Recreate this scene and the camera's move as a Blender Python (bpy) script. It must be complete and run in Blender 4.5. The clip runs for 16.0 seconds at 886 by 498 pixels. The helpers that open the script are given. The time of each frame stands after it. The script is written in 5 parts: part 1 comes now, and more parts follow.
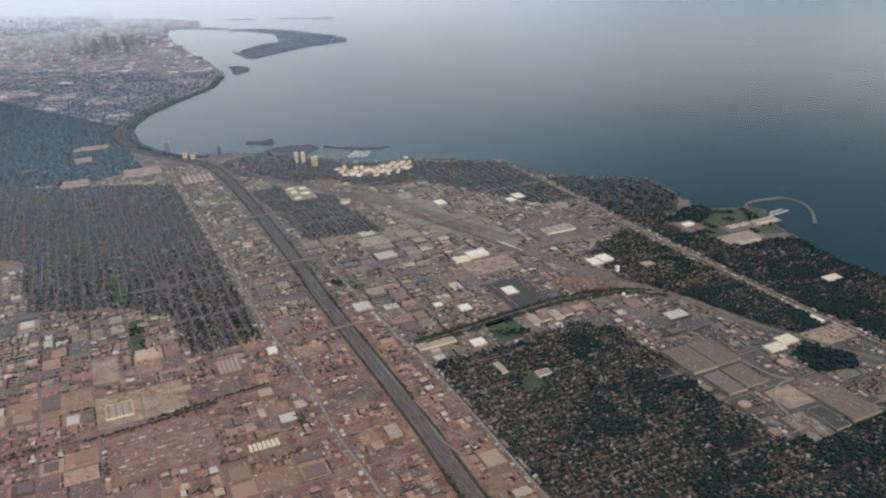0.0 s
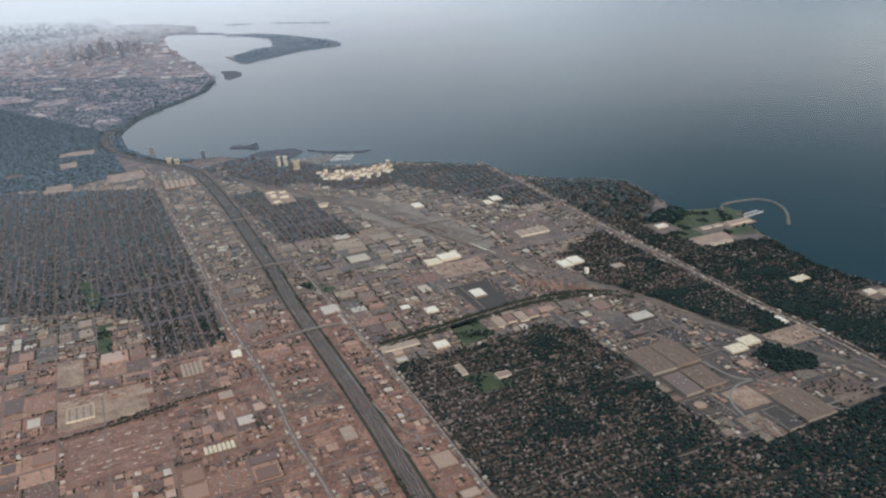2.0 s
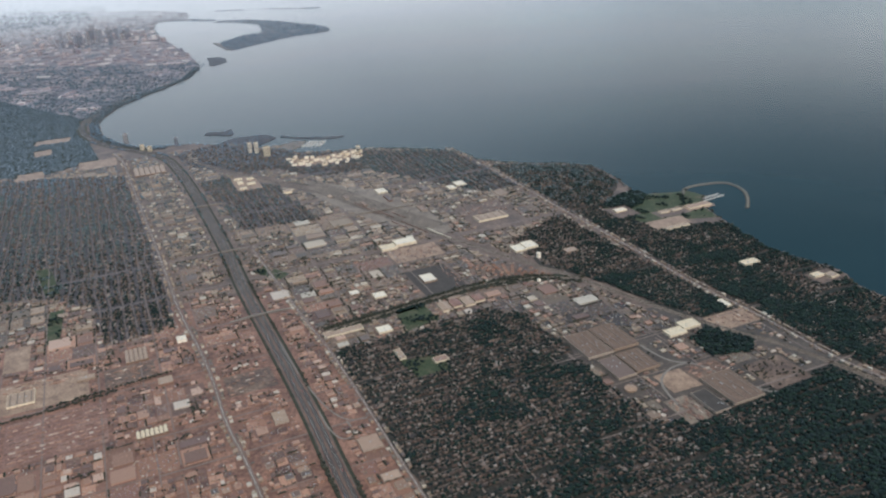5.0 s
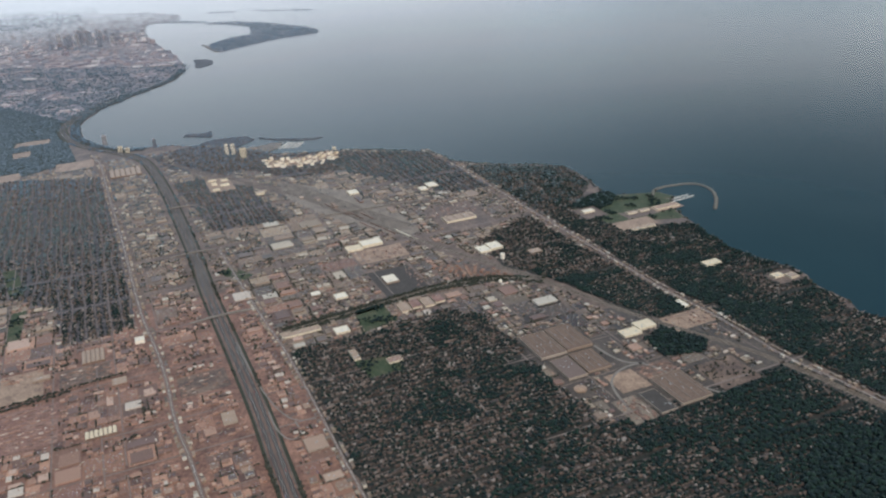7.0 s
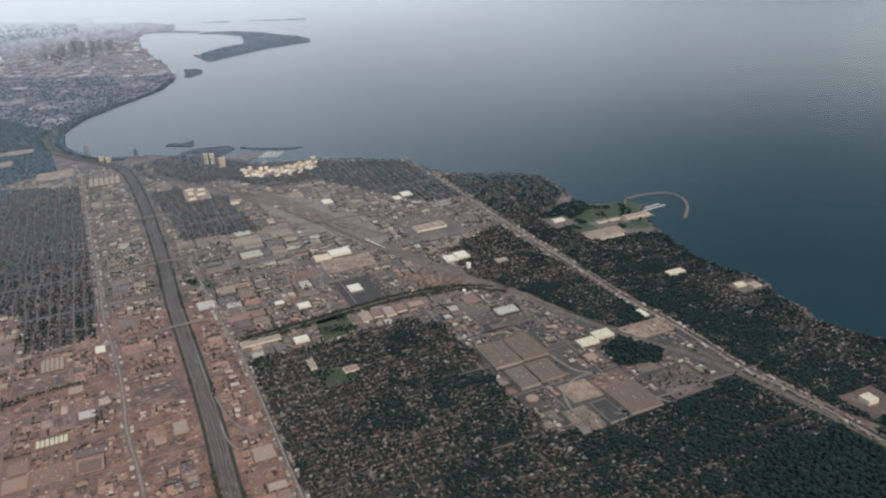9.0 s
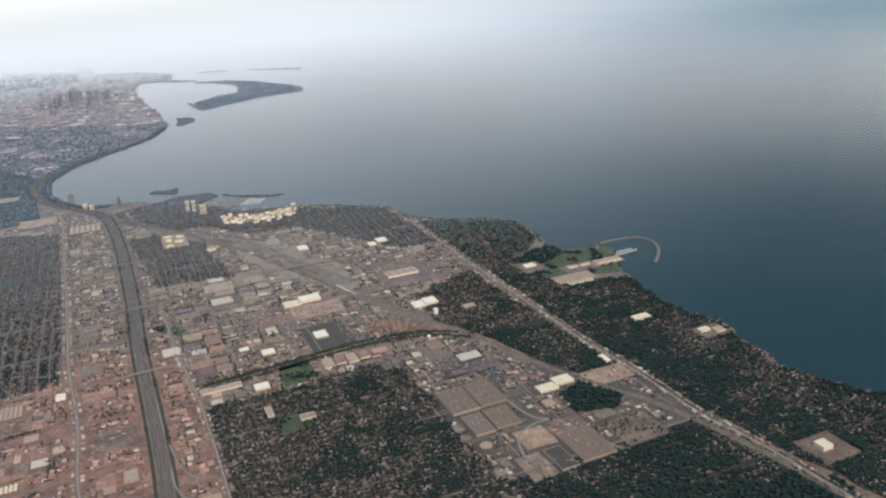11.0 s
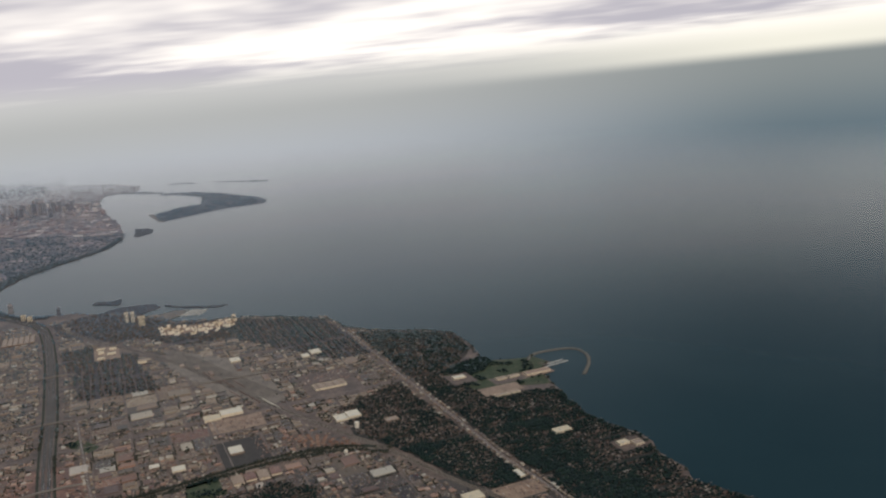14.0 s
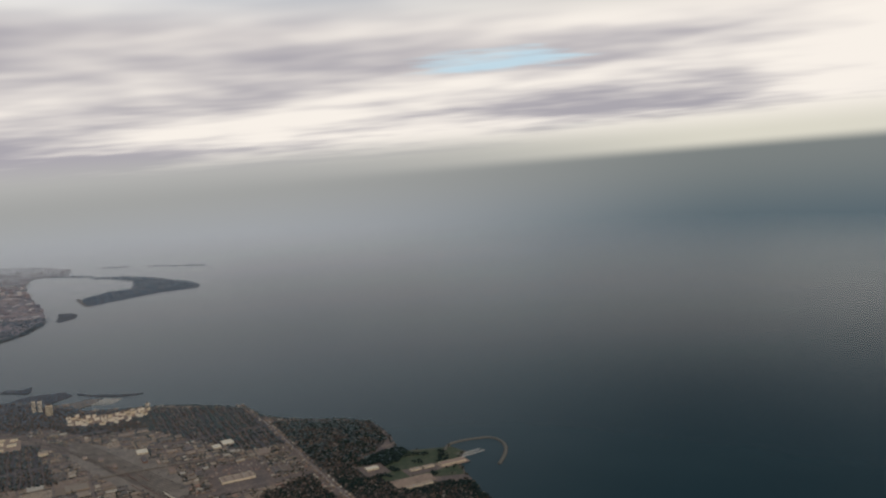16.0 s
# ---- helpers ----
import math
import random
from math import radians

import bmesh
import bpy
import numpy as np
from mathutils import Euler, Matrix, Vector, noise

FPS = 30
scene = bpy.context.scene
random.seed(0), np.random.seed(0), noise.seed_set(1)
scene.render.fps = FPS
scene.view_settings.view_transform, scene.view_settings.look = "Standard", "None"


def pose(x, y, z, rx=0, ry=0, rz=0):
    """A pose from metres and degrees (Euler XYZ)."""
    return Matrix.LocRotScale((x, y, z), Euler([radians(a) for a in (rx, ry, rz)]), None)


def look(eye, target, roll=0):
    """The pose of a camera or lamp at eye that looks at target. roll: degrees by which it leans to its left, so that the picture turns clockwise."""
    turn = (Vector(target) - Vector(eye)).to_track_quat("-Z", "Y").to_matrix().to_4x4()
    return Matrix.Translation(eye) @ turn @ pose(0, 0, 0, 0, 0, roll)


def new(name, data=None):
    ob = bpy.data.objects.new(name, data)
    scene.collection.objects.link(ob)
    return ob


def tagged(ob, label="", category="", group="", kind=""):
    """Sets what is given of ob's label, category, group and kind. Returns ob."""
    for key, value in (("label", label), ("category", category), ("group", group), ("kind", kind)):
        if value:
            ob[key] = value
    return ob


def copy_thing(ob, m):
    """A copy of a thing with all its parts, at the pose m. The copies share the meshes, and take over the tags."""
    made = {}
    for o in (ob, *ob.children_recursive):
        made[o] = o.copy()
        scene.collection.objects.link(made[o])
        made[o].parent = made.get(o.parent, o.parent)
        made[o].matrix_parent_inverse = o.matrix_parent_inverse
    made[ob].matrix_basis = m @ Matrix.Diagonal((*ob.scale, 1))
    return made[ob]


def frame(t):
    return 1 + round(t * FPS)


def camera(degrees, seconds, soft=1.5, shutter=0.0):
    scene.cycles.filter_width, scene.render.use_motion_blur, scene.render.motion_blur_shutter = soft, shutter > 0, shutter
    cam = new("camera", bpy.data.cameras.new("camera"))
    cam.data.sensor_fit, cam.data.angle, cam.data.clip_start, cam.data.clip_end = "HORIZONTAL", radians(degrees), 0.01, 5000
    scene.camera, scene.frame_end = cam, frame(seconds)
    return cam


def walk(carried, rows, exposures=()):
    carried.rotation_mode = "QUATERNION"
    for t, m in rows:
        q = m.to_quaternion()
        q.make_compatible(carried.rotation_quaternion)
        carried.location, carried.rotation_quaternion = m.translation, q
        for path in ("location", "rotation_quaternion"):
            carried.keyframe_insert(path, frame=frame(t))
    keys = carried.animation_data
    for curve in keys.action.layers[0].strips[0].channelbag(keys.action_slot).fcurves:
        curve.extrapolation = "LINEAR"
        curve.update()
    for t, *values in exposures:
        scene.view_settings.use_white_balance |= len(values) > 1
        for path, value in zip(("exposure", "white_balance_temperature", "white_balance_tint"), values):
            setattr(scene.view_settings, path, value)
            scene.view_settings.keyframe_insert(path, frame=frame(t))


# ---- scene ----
# A model of the shore at one tenth: one unit stands for ten metres of the real land.
cam = camera(57.6, 16.0, soft=2.3)
PATH = [
    (0, (1.519, 0.841, 186.418), (1.464, 2.69, 185.656), -2.1),
    (0.5, (6.706, 0.464, 186.376), (6.649, 2.316, 185.623), -2.3),
    (1, (11.907, 0.138, 186.31), (11.847, 1.991, 185.561), -2.3),
    (1.5, (17.143, -0.171, 186.219), (17.079, 1.684, 185.473), -2.4),
    (2, (22.379, -0.451, 186.115), (22.307, 1.4, 185.361), -2.6),
    (2.5, (27.577, -0.666, 186.012), (27.498, 1.181, 185.249), -2.7),
    (3, (32.796, -0.848, 185.91), (32.71, 0.998, 185.145), -2.9),
    (3.5, (38.04, -1.011, 185.8), (37.951, 0.831, 185.026), -3.0),
    (4, (43.31, -1.125, 185.695), (43.218, 0.715, 184.916), -3.1),
    (4.5, (48.584, -1.235, 185.587), (48.49, 0.603, 184.805), -3.1),
    (5, (53.848, -1.329, 185.466), (53.754, 0.507, 184.679), -3.2),
    (7.5, (80.273, -1.493, 184.226), (80.175, 0.345, 183.446), -3.3),
    (8, (85.539, -1.473, 184.156), (85.44, 0.369, 183.383), -3.3),
    (8.5, (90.831, -1.4, 184.132), (90.728, 0.44, 183.356), -3.4),
    (9, (96.127, -1.413, 184.117), (96.021, 0.432, 183.353), -3.4),
    (11.5, (122.462, -2.193, 183.911), (122.353, -0.297, 183.283), -3.8),
    (12, (127.802, -2.306, 183.875), (127.701, -0.398, 183.282), -3.8),
    (12.5, (133.225, -2.335, 183.835), (133.135, -0.414, 183.287), -3.5),
    (13, (138.677, -2.34, 183.801), (138.599, -0.407, 183.296), -3.5),
    (13.5, (144.13, -2.399, 183.755), (144.066, -0.453, 183.299), -3.3),
    (14, (149.566, -2.538, 183.711), (149.518, -0.58, 183.309), -3.3),
    (14.5, (154.931, -2.68, 183.683), (154.9, -0.711, 183.333), -3.1),
    (15, (160.214, -2.775, 183.67), (160.204, -0.796, 183.378), -2.9),
    (15.5, (165.446, -2.833, 183.668), (165.47, -0.847, 183.431), -2.6),
    (16, (170.7, -2.9, 183.67), (170.79, -0.905, 183.47), -2.4),
]
EXPOSURES = [(0, 0.41, 5980, 8), (9, 0.41, 5980, 8), (11.5, 0.60, 6250, 10), (12.5, 0.56, 6400, 11), (13.3, 0.04, 6450, 11), (14, -0.33, 6480, 10), (14.5, -0.58, 6520, 10), (15, -0.68, 6550, 10), (16, -0.72, 6550, 10)]
walk(cam, [(t, look(eye, target, roll)) for t, eye, target, roll in PATH], EXPOSURES)

# ---- light ----
SUN_AZ, SUN_EL = radians(152), radians(46)   # azimuth from +y, clockwise
world = bpy.data.worlds.new("sky")
scene.world = world
world.use_nodes = True
wt = world.node_tree
wt.nodes.clear()


def wn(kind, **values):
    n = wt.nodes.new(kind)
    for k, v in values.items():
        if k in n.inputs:
            n.inputs[k].default_value = v
    return n


def wmath(op, a, b=None, clamp=False):
    n = wt.nodes.new("ShaderNodeMath")
    n.operation, n.use_clamp = op, clamp
    for i, v in enumerate((a, b)):
        if v is None:
            continue
        if isinstance(v, (int, float)):
            n.inputs[i].default_value = v
        else:
            wt.links.new(v, n.inputs[i])
    return n.outputs[0]


def wmix(fac, a, b):
    n = wt.nodes.new("ShaderNodeMix")
    n.data_type = "RGBA"
    for sock, v in ((n.inputs[0], fac), (n.inputs[6], a), (n.inputs[7], b)):
        if isinstance(v, (int, float)):
            sock.default_value = v
        elif isinstance(v, tuple):
            sock.default_value = (*v, 1)
        else:
            wt.links.new(v, sock)
    return n.outputs[2]


def wramp(fac, lo, hi):
    n = wt.nodes.new("ShaderNodeMapRange")
    n.interpolation_type = "SMOOTHSTEP"
    n.inputs[1].default_value, n.inputs[2].default_value = lo, hi
    wt.links.new(fac, n.inputs[0])
    return n.outputs[0]


sky = wt.nodes.new("ShaderNodeTexSky")
sky.sky_type, sky.sun_disc, sky.sun_elevation, sky.sun_rotation = "NISHITA", False, SUN_EL, SUN_AZ
sky.altitude, sky.dust_density = 1800, 3.0
coords = wt.nodes.new("ShaderNodeTexCoord")
split = wt.nodes.new("ShaderNodeSeparateXYZ")
wt.links.new(coords.outputs["Generated"], split.inputs[0])
# the sky's lower edge is tilted to fit the horizon in the camera's view
lean = wmath("MULTIPLY", wmath("SUBTRACT", split.outputs[0], 0.134), 0.041)
height = wmath("SUBTRACT", split.outputs[2], lean)
up = wmath("MAXIMUM", height, 0.0)
# the cloud deck is flat: its texture lies on a plane overhead
over = wmath("ADD", up, 0.05)
flat = wt.nodes.new("ShaderNodeCombineXYZ")
wt.links.new(wmath("DIVIDE", split.outputs[0], over), flat.inputs[0])
wt.links.new(wmath("DIVIDE", split.outputs[1], over), flat.inputs[1])


def cloud_noise(scale, detail, shift, stretch):
    mp = wt.nodes.new("ShaderNodeMapping")
    mp.inputs["Location"].default_value = shift
    mp.inputs["Rotation"].default_value = (0, 0, radians(12))
    mp.inputs["Scale"].default_value = stretch
    wt.links.new(flat.outputs[0], mp.inputs[0])
    n = wn("ShaderNodeTexNoise", Scale=scale, Detail=detail, Roughness=0.58)
    wt.links.new(mp.outputs[0], n.inputs["Vector"])
    return n.outputs[0]


body_noise = cloud_noise(0.3, 4.0, (3.1, 1.7, 0), (0.8, 1.0, 1))
shade_noise = cloud_noise(0.32, 4.0, (7.4, 2.2, 0), (0.75, 1.0, 1))
scale_sky = wt.nodes.new("ShaderNodeVectorMath")
scale_sky.operation = "SCALE"
scale_sky.inputs["Scale"].default_value = 0.15
wt.links.new(sky.outputs[0], scale_sky.inputs[0])
toward = wt.nodes.new("ShaderNodeVectorMath")
toward.operation = "DOT_PRODUCT"
toward.inputs[1].default_value = (math.sin(radians(-32)), math.cos(radians(-32)), 0.0)
wt.links.new(coords.outputs["Generated"], toward.inputs[0])
bright_side = wramp(toward.outputs["Value"], 0.56, 1.0)      # sky set brighter over the far city, opposite the sun lamp
thick = wramp(split.outputs[2], 0.16, 0.25)                # mostly unseen sky overhead, toned to set the lake's reflections: dark east, bright west
cloud_colour = wmix(wramp(wmath("ADD", shade_noise, wmath("MULTIPLY", split.outputs[0], 0.21)), 0.36, 0.60), (0.70, 0.67, 0.74), (1.62, 1.52, 1.41))
clouds = wmix(wramp(body_noise, 0.27, 0.37), scale_sky.outputs[0], cloud_colour)
# one gap in the deck where clear blue sky shows
gap_x, gap_z = wmath("DIVIDE", wmath("SUBTRACT", split.outputs[0], 0.12), 0.10), wmath("DIVIDE", wmath("SUBTRACT", split.outputs[2], 0.128), 0.016)
gap_far = wmath("ADD", wmath("MULTIPLY", gap_x, gap_x), wmath("MULTIPLY", gap_z, gap_z))
gap = wramp(wmath("ADD", gap_far, wmath("MULTIPLY", wmath("SUBTRACT", cloud_noise(2.2, 4.0, (1.0, 5.0, 0), (0.45, 1.0, 1)), 0.5), 5.0)), -0.2, 1.3)
clouds = wmix(wmath("MULTIPLY", wmath("SUBTRACT", 1.0, gap), 0.75), clouds, (0.92, 1.30, 1.52))
clouds = wmix(thick, clouds, wmix(bright_side, (0.11, 0.20, 0.26), (1.05, 1.17, 1.28)))
# brighter band of clear air under the deck
glow = wmix(wramp(height, 0.015, 0.055), wmix(bright_side, (1.22, 1.18, 1.02), (0.86, 0.85, 0.83)), clouds)
# haze painted into the sky below the horizon, darker further down, behind the faded lake
haze_east = wmix(wramp(height, -0.10, 0.0), wmix(wramp(height, -0.24, -0.09), (0.060, 0.096, 0.128), (0.165, 0.232, 0.275)), (0.34, 0.375, 0.375))
haze_west = wmix(wramp(height, -0.06, 0.0), wmix(wramp(height, -0.20, -0.05), (0.33, 0.36, 0.395), (0.62, 0.65, 0.69)), (0.62, 0.63, 0.62))
haze = wmix(bright_side, haze_east, haze_west)
edge = wramp(height, -0.012, 0.05)
edge_east = wramp(height, -0.004, 0.012)
air = wmix(wmath("ADD", wmath("MULTIPLY", edge, bright_side), wmath("MULTIPLY", edge_east, wmath("SUBTRACT", 1.0, bright_side))), haze, glow)
bg = wn("ShaderNodeBackground", Strength=0.95)
wt.links.new(air, bg.inputs[0])
wout = wt.nodes.new("ShaderNodeOutputWorld")
wt.links.new(bg.outputs[0], wout.inputs[0])

sun_data = bpy.data.lights.new("sun", "SUN")
sun_data.energy, sun_data.angle, sun_data.color = 1.9, radians(3), (1.0, 0.87, 0.76)
sun = new("sun", sun_data)
sun_way = Vector((math.sin(SUN_AZ) * math.cos(SUN_EL), math.cos(SUN_AZ) * math.cos(SUN_EL), math.sin(SUN_EL)))
sun.matrix_world = look(sun_way * 900, (0, 0, 0))


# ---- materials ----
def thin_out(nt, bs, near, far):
    """Haze built into the material: far land and lake turn transparent, showing the painted sky."""
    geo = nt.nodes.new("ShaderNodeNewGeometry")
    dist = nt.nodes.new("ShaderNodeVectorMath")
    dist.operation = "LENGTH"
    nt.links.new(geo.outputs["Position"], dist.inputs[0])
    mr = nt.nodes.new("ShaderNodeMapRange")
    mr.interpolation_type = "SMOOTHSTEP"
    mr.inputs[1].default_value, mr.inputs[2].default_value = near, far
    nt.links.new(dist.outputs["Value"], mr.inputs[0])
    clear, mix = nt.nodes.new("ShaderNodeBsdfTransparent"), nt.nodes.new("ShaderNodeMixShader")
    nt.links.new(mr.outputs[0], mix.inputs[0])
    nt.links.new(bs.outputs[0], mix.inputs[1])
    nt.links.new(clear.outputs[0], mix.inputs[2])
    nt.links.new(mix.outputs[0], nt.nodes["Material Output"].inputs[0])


def material(name, colours, noise_scale=0.5, rough=0.85, vary="noise", sheen=0.0, bump=0.0, spec=0.3, grain=0.25, metal=0.0, tint=(0.72, 0.84, 1.0), air=False):
    """colours: stops of a ramp, chosen by noise, by island or by object; a finer noise grains it. air: haze by turning
    transparent with distance from the origin.
    """
    mt = bpy.data.materials.new(name)
    mt.use_nodes = True
    nt = mt.node_tree
    bs = nt.nodes["Principled BSDF"]
    bs.inputs["Roughness"].default_value = rough
    bs.inputs["Metallic"].default_value = metal
    bs.inputs["Specular IOR Level"].default_value = spec
    bs.inputs["Sheen Weight"].default_value = sheen
    bs.inputs["Sheen Roughness"].default_value = 0.45
    bs.inputs["Sheen Tint"].default_value = (*tint, 1)
    tc = nt.nodes.new("ShaderNodeNewGeometry")
    big = nt.nodes.new("ShaderNodeTexNoise")
    big.inputs["Scale"].default_value, big.inputs["Detail"].default_value = noise_scale, 6
    big.inputs["Roughness"].default_value = 0.65
    nt.links.new(tc.outputs["Position"], big.inputs["Vector"])
    fine = nt.nodes.new("ShaderNodeTexNoise")
    fine.inputs["Scale"].default_value, fine.inputs["Detail"].default_value = noise_scale * 7, 4
    nt.links.new(tc.outputs["Position"], fine.inputs["Vector"])
    ramp = nt.nodes.new("ShaderNodeValToRGB")
    ramp.color_ramp.interpolation = "LINEAR" if vary == "noise" else "CONSTANT"
    cr = ramp.color_ramp
    n = len(colours)
    while len(cr.elements) < n:
        cr.elements.new(0.5)
    for i, c in enumerate(colours):
        cr.elements[i].position = (0.32 + 0.36 * i / max(1, n - 1)) if vary == "noise" else i / n
        cr.elements[i].color = (*c, 1)
    if vary == "island":
        nt.links.new(tc.outputs["Random Per Island"], ramp.inputs[0])
    elif vary == "object":
        oi = nt.nodes.new("ShaderNodeObjectInfo")
        nt.links.new(oi.outputs["Random"], ramp.inputs[0])
    else:
        nt.links.new(big.outputs[0], ramp.inputs[0])
    hsv = nt.nodes.new("ShaderNodeHueSaturation")
    nt.links.new(ramp.outputs[0], hsv.inputs["Color"])
    mr = nt.nodes.new("ShaderNodeMapRange")
    mr.inputs[1].default_value, mr.inputs[2].default_value = 0.3, 0.7
    mr.inputs[3].default_value, mr.inputs[4].default_value = 1 - grain, 1 + grain
    nt.links.new(fine.outputs[0], mr.inputs[0])
    nt.links.new(mr.outputs[0], hsv.inputs["Value"])
    nt.links.new(hsv.outputs[0], bs.inputs["Base Color"])
    if bump:
        bp = nt.nodes.new("ShaderNodeBump")
        bp.inputs["Strength"].default_value, bp.inputs["Distance"].default_value = bump, 0.2
        nt.links.new(fine.outputs[0], bp.inputs["Height"])
        nt.links.new(bp.outputs[0], bs.inputs["Normal"])
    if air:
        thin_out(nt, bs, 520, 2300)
    return mt


def spread(colours, power):
    """The same colours, further apart from their mean."""
    n = len(colours)
    mean = [sum(c[k] for c in colours) / n for k in range(3)]
    return [tuple(min(0.85, mean[k] * (c[k] / mean[k]) ** power) for k in range(3)) for c in colours]


# bluish sheen stands in for haze at low angles over the land
SH = 0.35
M_SOIL = material("urban_ground", spread([(0.105, 0.066, 0.048), (0.161, 0.103, 0.074), (0.226, 0.150, 0.106)], 1.5), 0.10, sheen=SH, grain=0.4, air=True)
# darker copy of the soil, for the side with less haze
M_SOIL_DIM = material("dimmed_works_ground", [(0.054, 0.039, 0.030), (0.084, 0.060, 0.045), (0.120, 0.089, 0.066)], 0.10, sheen=SH, grain=0.4)
# brown ground with the window's warm tint put into its colour
M_SOIL_RED = material("red_brown_ground", spread([(0.149, 0.073, 0.049), (0.229, 0.114, 0.077), (0.321, 0.165, 0.11)], 1.5), 0.10, sheen=SH, grain=0.4)
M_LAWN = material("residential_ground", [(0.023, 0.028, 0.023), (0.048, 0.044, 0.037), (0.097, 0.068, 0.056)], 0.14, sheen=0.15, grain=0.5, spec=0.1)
M_GARDENS = material("dry_gardens", [(0.052, 0.044, 0.048), (0.088, 0.072, 0.074), (0.134, 0.107, 0.107)], 0.14, sheen=0.25, grain=0.5)
M_GRASS = material("mown_grass", [(0.042, 0.058, 0.028), (0.063, 0.08, 0.039), (0.12, 0.102, 0.063)], 0.2, sheen=0.1, grain=0.35)
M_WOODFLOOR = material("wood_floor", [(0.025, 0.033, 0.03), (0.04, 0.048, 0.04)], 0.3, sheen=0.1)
# far ground: haze put into its pale colours and pinkish sheen
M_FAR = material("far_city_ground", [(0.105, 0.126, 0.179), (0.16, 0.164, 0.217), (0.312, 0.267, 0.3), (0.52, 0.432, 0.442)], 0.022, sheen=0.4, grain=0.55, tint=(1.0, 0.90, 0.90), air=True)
# lots reddened for the same window tint
M_LOT = material("paved_lots", spread([(0.165, 0.09, 0.067), (0.317, 0.167, 0.111), (0.241, 0.128, 0.089), (0.353, 0.191, 0.13), (0.188, 0.111, 0.084), (0.29, 0.152, 0.102), (0.214, 0.119, 0.089), (0.403, 0.223, 0.152), (0.264, 0.138, 0.098)], 1.5), 0.5, vary="island", sheen=SH, grain=0.3)
M_LOT_OB = material("paved_lot", spread([(0.165, 0.09, 0.067), (0.317, 0.167, 0.111), (0.241, 0.128, 0.089), (0.353, 0.191, 0.13), (0.188, 0.111, 0.084), (0.29, 0.152, 0.102), (0.214, 0.119, 0.089), (0.403, 0.223, 0.152), (0.264, 0.138, 0.098)], 1.5), 0.5, vary="object", sheen=SH, grain=0.3)
M_LOT_GREY = material("grey_brown_lots", spread([(0.135, 0.096, 0.074), (0.258, 0.177, 0.121), (0.197, 0.137, 0.097), (0.288, 0.204, 0.14), (0.154, 0.117, 0.091), (0.237, 0.162, 0.111), (0.175, 0.127, 0.097), (0.329, 0.238, 0.164), (0.216, 0.146, 0.105)], 1.5), 0.5, vary="island", sheen=SH, grain=0.3)
# lots darkened likewise where less haze lies
M_LOT_DARK = material("dark_tarmac_lots", spread([(0.069, 0.051, 0.041), (0.132, 0.093, 0.068), (0.101, 0.072, 0.055), (0.148, 0.108, 0.079), (0.079, 0.062, 0.052), (0.122, 0.086, 0.063), (0.09, 0.067, 0.055), (0.168, 0.125, 0.093), (0.111, 0.077, 0.06)], 1.5), 0.5, vary="island", sheen=SH, grain=0.3)
M_TAN = material("bare_sandy_earth", [(0.216, 0.137, 0.093), (0.346, 0.225, 0.152), (0.454, 0.309, 0.209)], 0.16, sheen=SH, grain=0.35)
M_RED = material("reddish_bare_earth", [(0.185, 0.087, 0.065), (0.268, 0.143, 0.107), (0.330, 0.202, 0.153)], 0.16, sheen=SH, grain=0.35)
M_ASPHALT = material("asphalt", [(0.062, 0.052, 0.047), (0.09, 0.076, 0.068)], 0.3, sheen=0.1, grain=0.2)
M_CONCRETE = material("worn_concrete_road", [(0.21, 0.175, 0.145), (0.28, 0.235, 0.195)], 0.3, sheen=SH, grain=0.2)
M_SHOULDER = material("oil_stained_shoulder", [(0.120, 0.098, 0.085), (0.165, 0.135, 0.115)], 0.3, sheen=0.1, grain=0.25)
M_MOTORWAY = material("worn_motorway_asphalt", [(0.075, 0.062, 0.056), (0.109, 0.09, 0.081)], 0.3, sheen=0.15, grain=0.25)
M_SKYLIGHT = material("dusty_rooflight", [(0.20, 0.155, 0.130), (0.26, 0.205, 0.170)], 0.6, grain=0.2)
M_STREET = material("pale_street", [(0.194, 0.140, 0.114), (0.250, 0.183, 0.150)], 0.3, sheen=SH, grain=0.25)
M_PAINT = material("white_paint", [(0.7, 0.7, 0.68), (0.8, 0.8, 0.78)], 1.0, grain=0.1)
M_BALLAST = material("rail_ballast", [(0.160, 0.116, 0.086), (0.240, 0.180, 0.132), (0.309, 0.238, 0.179)], 0.15, sheen=SH, grain=0.35)
M_RAIL = material("rusty_track", [(0.036, 0.027, 0.024), (0.060, 0.042, 0.033)], 0.6)
M_ROOFS = material("flat_roofs", spread([(0.363, 0.211, 0.148), (0.242, 0.144, 0.108), (0.41, 0.25, 0.18), (0.18, 0.115, 0.095), (0.303, 0.174, 0.122), (0.508, 0.336, 0.256), (0.267, 0.154, 0.112), (0.218, 0.129, 0.099), (0.375, 0.221, 0.157), (0.326, 0.187, 0.135), (0.206, 0.129, 0.108), (0.551, 0.44, 0.36)], 1.15), 0.8, vary="island", sheen=SH, grain=0.25)
M_ROOFS_GREY = material("grey_brown_roofs", spread([(0.304, 0.227, 0.161), (0.203, 0.155, 0.117), (0.343, 0.268, 0.194), (0.151, 0.123, 0.103), (0.254, 0.187, 0.133), (0.488, 0.397, 0.303), (0.256, 0.182, 0.132), (0.209, 0.151, 0.117), (0.361, 0.261, 0.186), (0.314, 0.221, 0.159), (0.198, 0.151, 0.128), (0.5, 0.43, 0.35)], 1.15), 0.8, vary="island", sheen=SH, grain=0.25)
